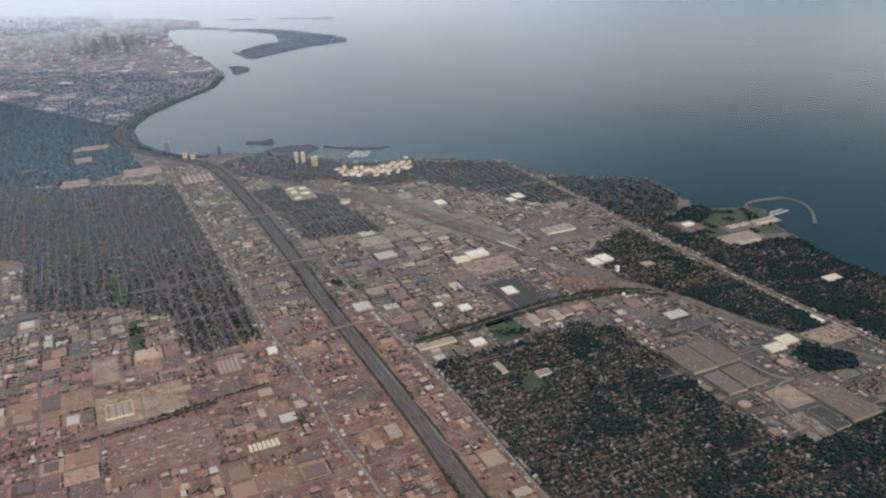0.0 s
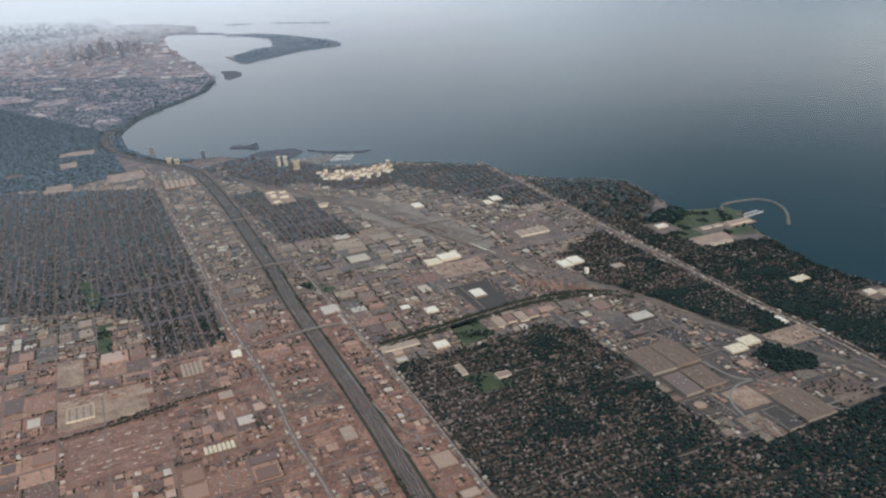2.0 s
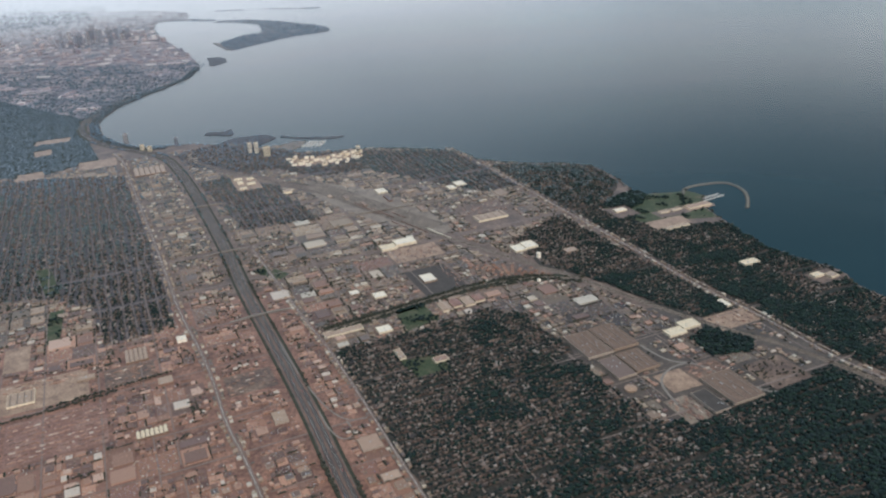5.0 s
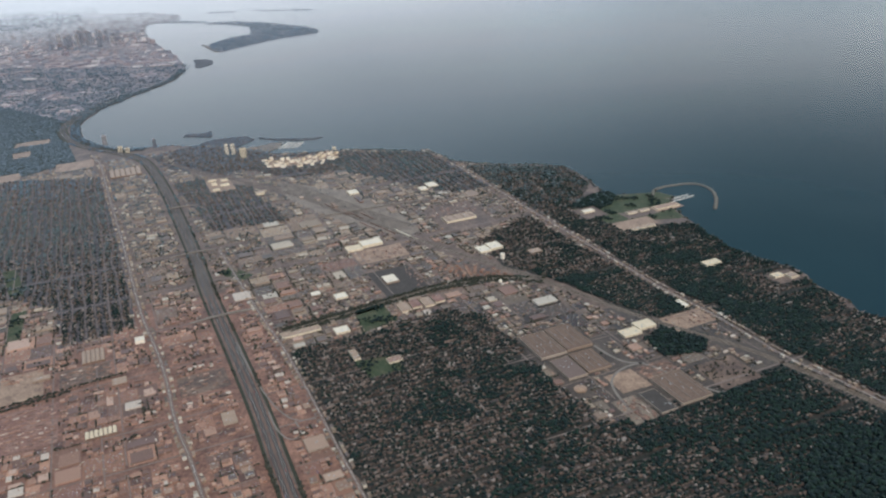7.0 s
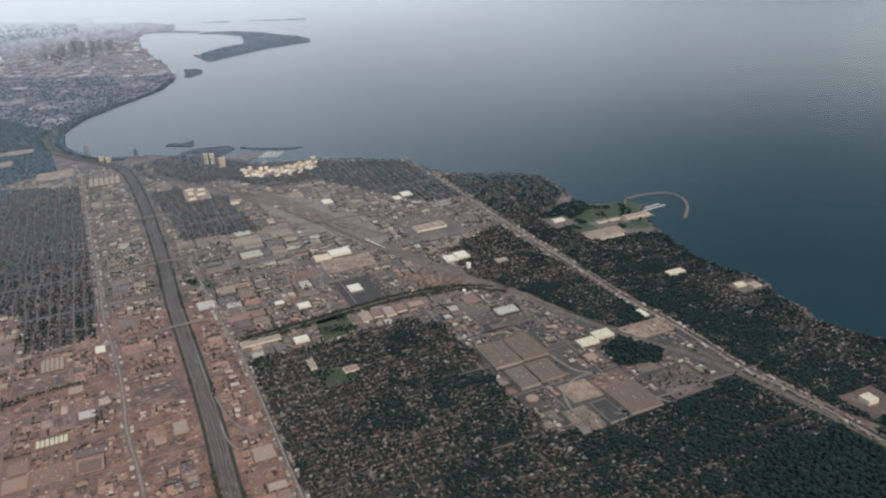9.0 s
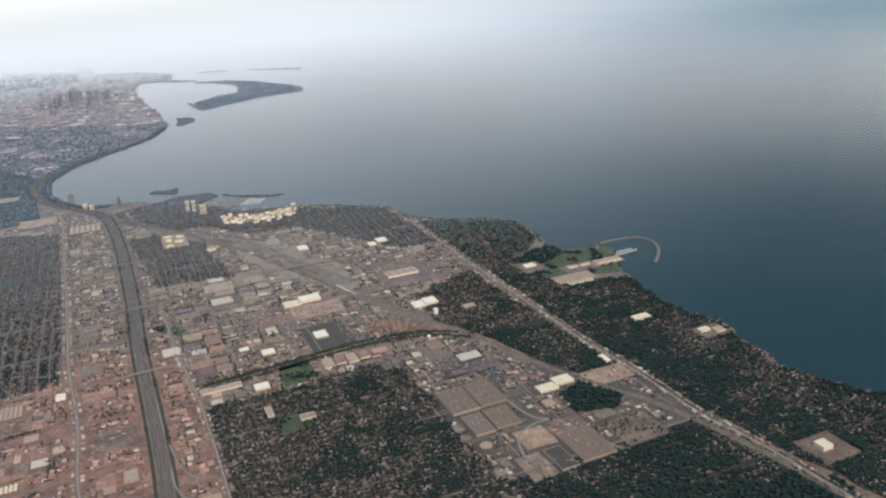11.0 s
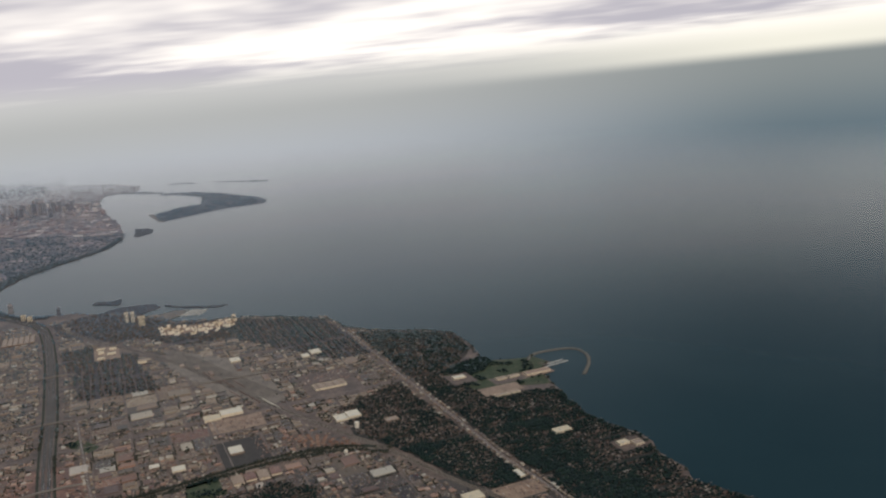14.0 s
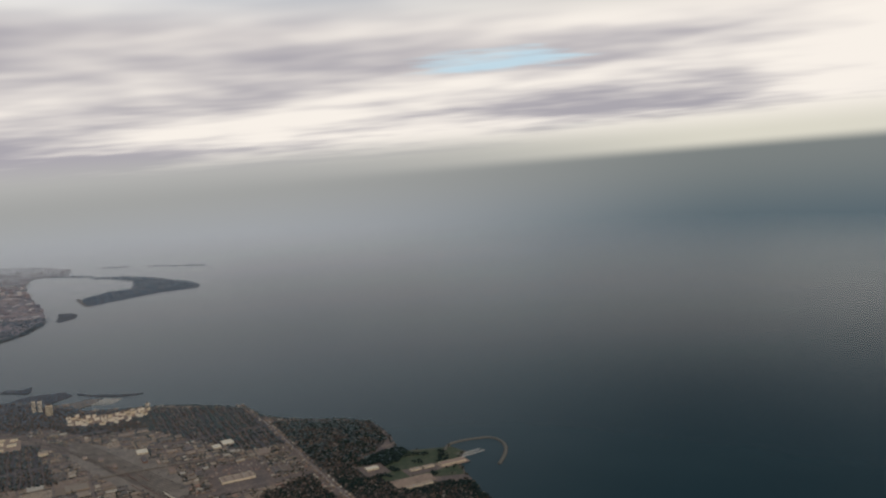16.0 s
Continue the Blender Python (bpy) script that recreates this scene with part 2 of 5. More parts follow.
M_ROOF_OB = material("gravel_roof", spread([(0.362, 0.239, 0.173), (0.242, 0.164, 0.127), (0.41, 0.282, 0.21), (0.18, 0.13, 0.111), (0.302, 0.197, 0.143), (0.506, 0.381, 0.3), (0.265, 0.175, 0.131), (0.217, 0.147, 0.116), (0.373, 0.251, 0.185), (0.326, 0.212, 0.158), (0.205, 0.147, 0.127)], 1.5), 0.8, vary="object", sheen=SH, grain=0.25)
M_WALL_OB = material("factory_wall", [(0.30, 0.22, 0.165), (0.36, 0.29, 0.23), (0.26, 0.15, 0.11), (0.40, 0.33, 0.27)], 1.5, vary="object", grain=0.15)
M_HOUSES = material("house_roofs", spread([(0.078, 0.053, 0.043), (0.162, 0.116, 0.092), (0.109, 0.071, 0.057), (0.216, 0.164, 0.137), (0.06, 0.05, 0.049), (0.138, 0.097, 0.077), (0.301, 0.248, 0.217), (0.096, 0.071, 0.06), (0.18, 0.125, 0.1)], 1.0), 2.0, vary="island", sheen=0.1, grain=0.15)
M_WHITE = material("white_membrane_roof", [(0.803, 0.716, 0.586), (0.886, 0.793, 0.653)], 0.4, sheen=0.1, grain=0.06)
M_CREAM = material("cream_cladding", [(0.682, 0.567, 0.412), (0.825, 0.704, 0.529)], 0.6, grain=0.12)
M_GREY_ROOF = material("grey_sheet_roof", [(0.165, 0.111, 0.086), (0.227, 0.152, 0.113)], 0.25, sheen=0.1, grain=0.25)
M_VENT = material("galvanised_vent", [(0.45, 0.45, 0.45), (0.55, 0.55, 0.55)], 2.0, rough=0.5, metal=0.4)
M_SCRUB = material("brown_green_leaves", [(0.036, 0.038, 0.026), (0.048, 0.047, 0.031), (0.030, 0.034, 0.026), (0.060, 0.055, 0.036)], 2.5, vary="island", sheen=0.1, grain=0.35)
M_TREES = material("tree_leaves", [(0.007, 0.018, 0.015), (0.011, 0.027, 0.019), (0.008, 0.020, 0.020), (0.014, 0.031, 0.022), (0.006, 0.016, 0.015)], 2.5, vary="island", sheen=0.10, grain=0.35, spec=0.25)
M_TOWERS = material("tower_facade", [(0.20, 0.20, 0.21), (0.34, 0.31, 0.29), (0.14, 0.15, 0.17), (0.45, 0.42, 0.40), (0.26, 0.25, 0.25)], 0.8, rough=0.5, vary="island", grain=0.2)
M_GLASS = material("window_band", [(0.06, 0.07, 0.08), (0.10, 0.11, 0.12)], 1.0, rough=0.15, spec=0.6)
M_CARS = material("car_paint", [(0.7, 0.7, 0.7), (0.05, 0.05, 0.06), (0.3, 0.3, 0.32), (0.35, 0.06, 0.05), (0.08, 0.12, 0.25), (0.55, 0.53, 0.5)], 1.0, rough=0.35, vary="island")
M_STONE = material("armour_stone", [(0.155, 0.143, 0.124), (0.248, 0.223, 0.192)], 0.8, grain=0.4)
M_BOAT = material("boat_hull", [(0.8, 0.8, 0.8), (0.7, 0.7, 0.72), (0.6, 0.62, 0.66)], 1.0, rough=0.3, vary="island")
M_DOCK = material("dock_planks", [(0.675, 0.635, 0.576), (0.825, 0.775, 0.720)], 1.0)


# haze put into leaf colour and sheen: paler, bluer copies for farther woods
M_HILL_TREES = material("hazed_hill_canopy", [(0.082, 0.112, 0.128), (0.100, 0.130, 0.145), (0.072, 0.100, 0.117)], 1.0, vary="island", sheen=1.0, grain=0.3, air=True)
M_FAR_TREES = material("hazed_far_canopy", [(0.135, 0.195, 0.252), (0.168, 0.23, 0.294), (0.117, 0.173, 0.229)], 1.0, vary="island", sheen=0.6, grain=0.3, air=True)
M_MID_TREES = material("half_hazed_leaves", [(0.056, 0.080, 0.084), (0.076, 0.104, 0.100), (0.046, 0.068, 0.077), (0.090, 0.114, 0.102)], 2.0, vary="island", sheen=0.7, grain=0.35)
# far roofs, paled and sheened to carry haze
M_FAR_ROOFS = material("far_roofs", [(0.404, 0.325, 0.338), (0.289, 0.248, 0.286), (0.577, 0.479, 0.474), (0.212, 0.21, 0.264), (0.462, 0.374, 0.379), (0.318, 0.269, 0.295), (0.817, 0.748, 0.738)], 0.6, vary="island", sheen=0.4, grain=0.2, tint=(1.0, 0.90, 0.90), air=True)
M_HOUSE_ROOF = material("shingle_roof", [(0.075, 0.056, 0.045), (0.143, 0.109, 0.086), (0.098, 0.068, 0.056), (0.188, 0.15, 0.128), (0.056, 0.053, 0.051), (0.27, 0.24, 0.21)], 2.0, vary="object", grain=0.2)
M_HOUSE_WALL = material("house_wall", [(0.22, 0.13, 0.10), (0.40, 0.35, 0.29), (0.28, 0.20, 0.155)], 2.0, vary="object", grain=0.15)
M_BARK = material("bark", [(0.06, 0.045, 0.035), (0.09, 0.07, 0.055)], 3.0)
M_TAN_ROOF = material("tan_roof", [(0.367, 0.255, 0.179), (0.454, 0.325, 0.238)], 0.5, sheen=SH, grain=0.2)
# tower fronts with bluish haze in their colour
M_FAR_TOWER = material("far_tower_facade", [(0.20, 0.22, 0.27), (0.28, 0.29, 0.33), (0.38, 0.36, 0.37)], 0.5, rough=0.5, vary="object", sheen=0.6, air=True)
M_VERGE = material("dark_verge_grass", [(0.03, 0.035, 0.02), (0.055, 0.055, 0.035)], 0.4, sheen=0.1)


def water_material():
    mt = bpy.data.materials.new("lake_water")
    mt.use_nodes = True
    nt = mt.node_tree
    bs = nt.nodes["Principled BSDF"]
    geo = nt.nodes.new("ShaderNodeNewGeometry")
    n1 = nt.nodes.new("ShaderNodeTexNoise")
    n1.inputs["Scale"].default_value, n1.inputs["Detail"].default_value = 0.006, 5
    nt.links.new(geo.outputs["Position"], n1.inputs["Vector"])
    ramp = nt.nodes.new("ShaderNodeValToRGB")
    ramp.color_ramp.elements[0].position, ramp.color_ramp.elements[1].position = 0.35, 0.65
    ramp.color_ramp.elements[0].color, ramp.color_ramp.elements[1].color = (0.017, 0.041, 0.053, 1), (0.023, 0.051, 0.064, 1)
    nt.links.new(n1.outputs[0], ramp.inputs[0])
    nt.links.new(ramp.outputs[0], bs.inputs["Base Color"])
    bs.inputs["IOR"].default_value = 1.33
    bs.inputs["Specular IOR Level"].default_value = 0.12
    # wind lanes: long streaks of rougher water
    lane_map = nt.nodes.new("ShaderNodeMapping")
    lane_map.inputs["Rotation"].default_value = (0, 0, radians(20))
    lane_map.inputs["Scale"].default_value = (0.002, 0.02, 1)
    lanes = nt.nodes.new("ShaderNodeTexNoise")
    lanes.inputs["Scale"].default_value, lanes.inputs["Detail"].default_value = 1.0, 5
    nt.links.new(geo.outputs["Position"], lane_map.inputs[0])
    nt.links.new(lane_map.outputs[0], lanes.inputs["Vector"])
    lane_range = nt.nodes.new("ShaderNodeMapRange")
    lane_range.inputs[1].default_value, lane_range.inputs[2].default_value = 0.3, 0.7
    lane_range.inputs[3].default_value, lane_range.inputs[4].default_value = 0.190, 0.204
    nt.links.new(lanes.outputs[0], lane_range.inputs[0])
    nt.links.new(lane_range.outputs[0], bs.inputs["Roughness"])
    n2 = nt.nodes.new("ShaderNodeTexNoise")
    n2.inputs["Scale"].default_value, n2.inputs["Detail"].default_value = 0.5, 6
    mp = nt.nodes.new("ShaderNodeMapping")
    mp.inputs["Scale"].default_value = (0.6, 1.6, 1)
    nt.links.new(geo.outputs["Position"], mp.inputs[0])
    nt.links.new(mp.outputs[0], n2.inputs["Vector"])
    bp = nt.nodes.new("ShaderNodeBump")
    bp.inputs["Strength"].default_value, bp.inputs["Distance"].default_value = 0.06, 0.3
    nt.links.new(n2.outputs[0], bp.inputs["Height"])
    nt.links.new(bp.outputs[0], bs.inputs["Normal"])
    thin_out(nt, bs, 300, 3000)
    return mt


M_WATER = water_material()

# ---- plan ----
rng = random.Random(7)
U, V = Vector((0.904, 0.428)), Vector((-0.428, 0.904))   # the street grid: across and along
GRID = math.atan2(0.428, 0.904)


def uv_xy(u, v):
    return (u * U.x + v * V.x, u * U.y + v * V.y)


def xy_uv(x, y):
    return (x * U.x + y * U.y, x * V.x + y * V.y)


def inside(poly, x, y):
    hit, n = False, len(poly)
    j = n - 1
    for i in range(n):
        xi, yi = poly[i]
        xj, yj = poly[j]
        if (yi > y) != (yj > y) and x < (xj - xi) * (y - yi) / (yj - yi) + xi:
            hit = not hit
        j = i
    return hit


def rough_line(points, step, amount, seed=0.0, closed=False):
    """Points along a line, broken into short pieces and shaken by noise."""
    out = []
    pts = list(points) + ([points[0]] if closed else [])
    for (x0, y0), (x1, y1) in zip(pts, pts[1:]):
        n = max(1, int(math.hypot(x1 - x0, y1 - y0) / step))
        for i in range(n):
            f = i / n
            x, y = x0 + (x1 - x0) * f, y0 + (y1 - y0) * f
            dx = noise.noise((x * 0.09 + seed, y * 0.09, 1.7)) + 0.5 * noise.noise((x * 0.3, y * 0.3 + seed, 4.0))
            dy = noise.noise((x * 0.09, y * 0.09 + seed, 8.3)) + 0.5 * noise.noise((x * 0.3 + seed, y * 0.3, 6.0))
            out.append((x + dx * amount, y + dy * amount))
    if not closed:
        out.append(points[-1])
    return out


def smooth(points, rounds=2):
    for _ in range(rounds):
        out = [points[0]]
        for a, b in zip(points, points[1:]):
            out.append((a[0] * 0.75 + b[0] * 0.25, a[1] * 0.75 + b[1] * 0.25))
            out.append((a[0] * 0.25 + b[0] * 0.75, a[1] * 0.25 + b[1] * 0.75))
        points = out + [points[-1]]
    return points


CITY_SHORE = rough_line([(-771, 1862), (-655, 1829), (-553, 1760), (-515, 1646), (-560, 1603), (-539, 1519), (-487, 1406), (-432, 1306), (-369, 1200), (-313, 1078)], 12, 4)[:-1]
BAY = [(-313, 1078), (-304, 1006), (-315, 950), (-326, 905), (-334, 863), (-331, 811), (-324, 780), (-300, 733), (-272, 703), (-245, 684), (-220, 685), (-200, 690), (-178, 684), (-150, 680), (-125, 668), (-95, 648), (-66, 648)]
SHORE = [(-47, 649), (-33, 652), (-4, 646), (28, 636), (46, 624), (52, 609), (75, 596), (92, 592), (117, 588), (137, 581), (146, 564), (154, 543), (157, 522), (165, 513), (180, 514), (194, 516), (203, 505), (196, 490), (200, 468), (206, 444), (213, 418), (224, 401), (236, 392), (241, 380), (241, 369), (248, 352), (249, 338), (259, 329), (271, 318), (290, 306), (298, 302)]
COAST = rough_line(BAY, 7, 1.6) + rough_line(SHORE, 4, 1.2)
NORTH_SHORE = rough_line([(-4800, 3000), (-2200, 2900), (-1400, 2690), (-1120, 2420), (-1000, 2330), (-860, 2050)], 40, 26)[:-1]
LAND = NORTH_SHORE + CITY_SHORE + COAST + [(345, 285), (430, 240), (540, 150), (760, 0), (1200, -400), (3400, -3000), (-3000, -3600), (-4800, -900)]

RES = {
    "south": [(-16, 318), (21, 334), (52, 355), (71, 348), (90, 318), (103, 283), (120, 256), (204, 297), (225, 268), (330, 120), (60, 140), (28, 225)],
    "shore": [(62, 590), (92, 590), (137, 579), (152, 540), (140, 505), (152, 462), (200, 455), (213, 418), (236, 390), (247, 340), (295, 300), (420, 235), (330, 150), (229, 267), (192, 326), (151, 405), (111, 487)],
    "rail": [(104, 480), (147, 400), (184, 334), (150, 340), (108, 388), (86, 405), (72, 440)],
    "bluff": [(-44, 645), (28, 634), (48, 618), (58, 592), (83, 540), (55, 532), (20, 555), (-30, 590)],
    "middle": [(-160, 575), (-140, 586), (-94, 561), (-50, 486), (-96, 474)],
    "harbour": [(-205, 655), (-180, 682), (-150, 676), (-118, 660), (-92, 640), (-66, 645), (-44, 646), (-28, 592), (-70, 580), (-106, 604), (-128, 596), (-178, 618)],
    "north": [(-600, 640), (-345, 600), (-219, 600), (-155, 470), (-97, 345), (-129, 326), (-147, 366), (-180, 381), (-233, 378), (-271, 448), (-420, 480)],
}
WOODS = {
    "hill": [(-900, 1150), (-640, 1020), (-480, 900), (-345, 800), (-318, 735), (-268, 650), (-300, 606), (-420, 600), (-800, 750)],
    "ridge": [(-1250, 2080), (-830, 1890), (-730, 1690), (-900, 1560), (-1200, 1700)],
    "plant": [(146, 318), (158, 332), (176, 322), (170, 306), (152, 303)],
    "corner": [(180, 225), (192, 241), (214, 250), (240, 254), (252, 215), (230, 185), (178, 200)],
    "cape": [(140, 505), (157, 521), (166, 512), (160, 495), (150, 484), (132, 492)],
}
PARKS = {
    "college": [(133, 490), (150, 484), (166, 512), (194, 515), (202, 505), (195, 490), (200, 466), (152, 462), (146, 470)],
    "oval": [(10, 354), (23, 362), (33, 345), (17, 333)],
    "school": [(16, 307), (32, 311), (40, 300), (25, 293)],
    "strip": [(-207, 420), (-183, 384), (-177, 388), (-200, 424)],
    "lane": [(-172, 366), (-157, 330), (-151, 333), (-166, 369)],
    "verge": [(-76, 408), (-58, 396), (-53, 404), (-70, 416)],
}
FAR = NORTH_SHORE + CITY_SHORE + [(x - 1.2, y) for x, y in BAY[:5]] + [(-345, 800), (-480, 900), (-640, 1020), (-900, 1150), (-4700, 1200)]
YARD = [(-78, 572), (-20, 545), (20, 500), (38, 462), (28, 452), (-12, 478), (-60, 530)]


def zone(x, y):
    for group, tag in ((WOODS, "wood"), (PARKS, "park")):
        for poly in group.values():
            if inside(poly, x, y):
                return tag
    if inside(YARD, x, y):
        return "yard"
    wx, wy = x + 4.0 * noise.noise((x * 0.08, y * 0.08, 6.0)), y + 4.0 * noise.noise((x * 0.08, y * 0.08, 12.0))
    for poly in RES.values():
        if inside(poly, wx, wy):
            return "res" if inside(LAND, x, y) else "water"
    if inside(FAR, x, y):
        return "far"
    return "ind" if inside(LAND, x, y) else "water"


# ---- builders ----
def link(name, verts, faces, mat, parent=None, label="", kind="", category=""):
    me = bpy.data.meshes.new(name)
    me.from_pydata(verts, [], faces)
    me.materials.append(mat)
    me.update()
    ob = new(name, me)
    if parent:
        ob.parent = parent
    return tagged(ob, label, category, "", kind)


def sheet(name, poly, z, mat, label, kind="structure", skirt=0.0, category="ground"):
    bm = bmesh.new()
    face = bm.faces.new([bm.verts.new((x, y, z)) for x, y in poly])
    if face.normal.z < 0:
        face.normal_flip()
    if skirt:
        ring = list(face.verts)
        low = [bm.verts.new((v.co.x, v.co.y, z - skirt)) for v in ring]
        for i in range(len(ring)):
            bm.faces.new((ring[i - 1], low[i - 1], low[i], ring[i]))
    bmesh.ops.triangulate(bm, faces=[f for f in bm.faces if len(f.verts) > 4])
    bmesh.ops.recalc_face_normals(bm, faces=bm.faces)
    me = bpy.data.meshes.new(name)
    bm.to_mesh(me)
    bm.free()
    me.materials.append(mat)
    return tagged(new(name, me), label, category, "", kind)


class Batch:
    """Gathers many small solids into one mesh."""

    def __init__(self):
        self.v, self.f = [], []

    def add(self, verts, faces):
        n = len(self.v)
        self.v += verts
        self.f += [tuple(i + n for i in f) for f in faces]

    def box(self, cx, cy, z, w, d, h, ang=GRID, bottom=False):
        c, s = math.cos(ang), math.sin(ang)
        base = [(cx + a * c - b * s, cy + a * s + b * c) for a, b in ((-w / 2, -d / 2), (w / 2, -d / 2), (w / 2, d / 2), (-w / 2, d / 2))]
        self.add([(x, y, z) for x, y in base] + [(x, y, z + h) for x, y in base], [(4, 5, 6, 7), (0, 1, 5, 4), (1, 2, 6, 5), (2, 3, 7, 6), (3, 0, 4, 7)] + ([(3, 2, 1, 0)] if bottom else []))

    def quad(self, cx, cy, z, w, d, ang=GRID):
        c, s = math.cos(ang), math.sin(ang)
        self.add([(cx + a * c - b * s, cy + a * s + b * c, z) for a, b in ((-w / 2, -d / 2), (w / 2, -d / 2), (w / 2, d / 2), (-w / 2, d / 2))], [(0, 1, 2, 3)])

    def house(self, cx, cy, z, w, d, h, rise, ang):
        """A gabled house with eaves."""
        c, s = math.cos(ang), math.sin(ang)
        pts = [(-w / 2, -d / 2, 0), (w / 2, -d / 2, 0), (w / 2, d / 2, 0), (-w / 2, d / 2, 0),
               (-w / 2, -d / 2, h), (w / 2, -d / 2, h), (w / 2, d / 2, h), (-w / 2, d / 2, h), (0, -d / 2, h + rise), (0, d / 2, h + rise)]
        self.add([(cx + a * c - b * s, cy + a * s + b * c, z + k) for a, b, k in pts],
                 [(0, 1, 5, 8, 4), (2, 3, 7, 9, 6), (1, 2, 6, 5), (3, 0, 4, 7), (4, 8, 9, 7), (5, 6, 9, 8)])

    def tree(self, x, y, z, r, h):
        """A tapered trunk under an uneven crown."""
        k = rng.random() * 6.28
        self.add([(x + 0.05 * math.cos(a), y + 0.05 * math.sin(a), z) for a in (0, 2.1, 4.2)] + [(x, y, z + h * 0.5)], [(0, 1, 3), (1, 2, 3), (2, 0, 3)])
        vs = []
        for a, b, c in ICO_V:
            q = r * rng.uniform(0.68, 1.22)
            ca, sa = math.cos(k), math.sin(k)
            vs.append((x + (a * ca - b * sa) * q, y + (a * sa + b * ca) * q, z + h * 0.62 + c * h * 0.42 * rng.uniform(0.75, 1.15)))
        self.add(vs, ICO_F)

    def done(self, name, mat, label, kind="stuff", category="", parent=None):
        return link(name, self.v, self.f, mat, parent, label, kind, category)


_bm = bmesh.new()
bmesh.ops.create_icosphere(_bm, subdivisions=1, radius=1)
_bm.verts.index_update()
ICO_V = [tuple(v.co) for v in _bm.verts]
ICO_F = [tuple(v.index for v in f.verts) for f in _bm.faces]
_bm.free()


def ribbon(batch, points, width, z, offset=0.0):
    """A flat strip along a line, at an offset to its right."""
    n = len(points)
    vs = []
    for i, (x, y) in enumerate(points):
        x0, y0 = points[max(0, i - 1)]
        x1, y1 = points[min(n - 1, i + 1)]
        L = math.hypot(x1 - x0, y1 - y0) or 1
        nx, ny = (y1 - y0) / L, -(x1 - x0) / L
        zz = z[i] if isinstance(z, list) else z
        vs += [(x + nx * (offset - width / 2), y + ny * (offset - width / 2), zz), (x + nx * (offset + width / 2), y + ny * (offset + width / 2), zz)]
    batch.add(vs, [(2 * i, 2 * i + 1, 2 * i + 3, 2 * i + 2) for i in range(n - 1)])


# ---- ground and water ----
disc = [(80 + 4850 * math.cos(a * math.pi / 48), 4850 * math.sin(a * math.pi / 48)) for a in range(96)]
sheet("water", disc, -0.35, M_WATER, "wide blue-grey lake under a hazy sky", category="lake")
sheet("ground", LAND, 0.0, M_SOIL, "dry brown built-up land along the lake", skirt=0.6)
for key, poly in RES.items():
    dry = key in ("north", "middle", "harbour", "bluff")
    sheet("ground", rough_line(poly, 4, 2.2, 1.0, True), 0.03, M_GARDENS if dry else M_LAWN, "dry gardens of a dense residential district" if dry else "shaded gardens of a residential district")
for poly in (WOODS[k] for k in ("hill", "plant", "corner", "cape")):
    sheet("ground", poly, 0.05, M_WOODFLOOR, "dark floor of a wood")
for poly in PARKS.values():
    sheet("ground", poly, 0.06, M_GRASS, "mown grass of a park")
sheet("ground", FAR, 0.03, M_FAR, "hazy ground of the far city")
works_ground = sheet("ground", [uv_xy(*q) for q in ((-150, 120), (121, 120), (121, 318), (112, 372), (60, 380), (-20, 372), (-150, 372))], 0.02, M_SOIL_RED, "red-brown dry ground of old works")
sheet("ground", rough_line([uv_xy(*q) for q in ((206, 166), (318, 176), (312, 250), (252, 262), (236, 300), (205, 300), (192, 262), (212, 255))], 5, 1.5, 2.0, True), 0.025, M_SOIL_DIM, "dark oily ground round large warehouses")
b = Batch()
ribbon(b, BAY[0:11], 10, 0.05, 5.2)
b.done("ground", M_LAWN, "green strip along the bay", "structure", "shore park")
sheet("ground", YARD, 0.05, M_BALLAST, "gravel bed of a wide rail yard")

# ---- islands and spits ----
ISLANDS = [
    [(-438, 1561), (-434, 1585), (-378, 1582), (-316, 1544), (-220, 1452), (-190, 1405), (-186, 1370), (-241, 1327), (-291, 1245), (-307, 1213), (-329, 1245), (-350, 1300), (-330, 1366), (-304, 1390), (-320, 1449), (-336, 1500), (-391, 1546)],
    [(-590, 1640), (-518, 1639), (-446, 1605), (-440, 1585), (-506, 1606)],
    [(-501, 1765), (-439, 1766), (-425, 1748), (-480, 1750)],
    [(-400, 1758), (-361, 1752), (-261, 1730), (-258, 1716), (-352, 1736)],
]
SPITS = [
    [(-198, 718), (-198, 729), (-182, 727), (-178, 737), (-171, 721), (-170, 712), (-183, 716)],
    [(-174, 690), (-167, 703), (-153, 707), (-138, 711), (-127, 700), (-130, 688), (-138, 672), (-155, 676)],
    [(-124, 706), (-109, 697), (-94, 697), (-83, 694), (-64, 696), (-71, 689), (-82, 689), (-103, 692), (-123, 701)],
    [(-121, 668), (-109, 684), (-97, 685), (-96, 668), (-104, 655)],
    [(-329, 1156), (-310, 1156), (-295, 1139), (-287, 1111), (-297, 1085), (-306, 1092), (-313, 1117)],
    [(-362, 1297), (-354, 1297), (-310, 1222), (-316, 1218)],
]
# islands take the hazed ground colour of the far city
for poly in ISLANDS:
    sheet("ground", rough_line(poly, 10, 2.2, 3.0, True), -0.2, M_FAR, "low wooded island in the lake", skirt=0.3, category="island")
for i, poly in enumerate(SPITS):
    sheet("ground", rough_line(poly, 3, 0.9, 5.0, True), -0.02, M_BALLAST if i in (3, 5) else M_GARDENS, "wooded artificial spit of land in the lake", skirt=0.5, category="spit")

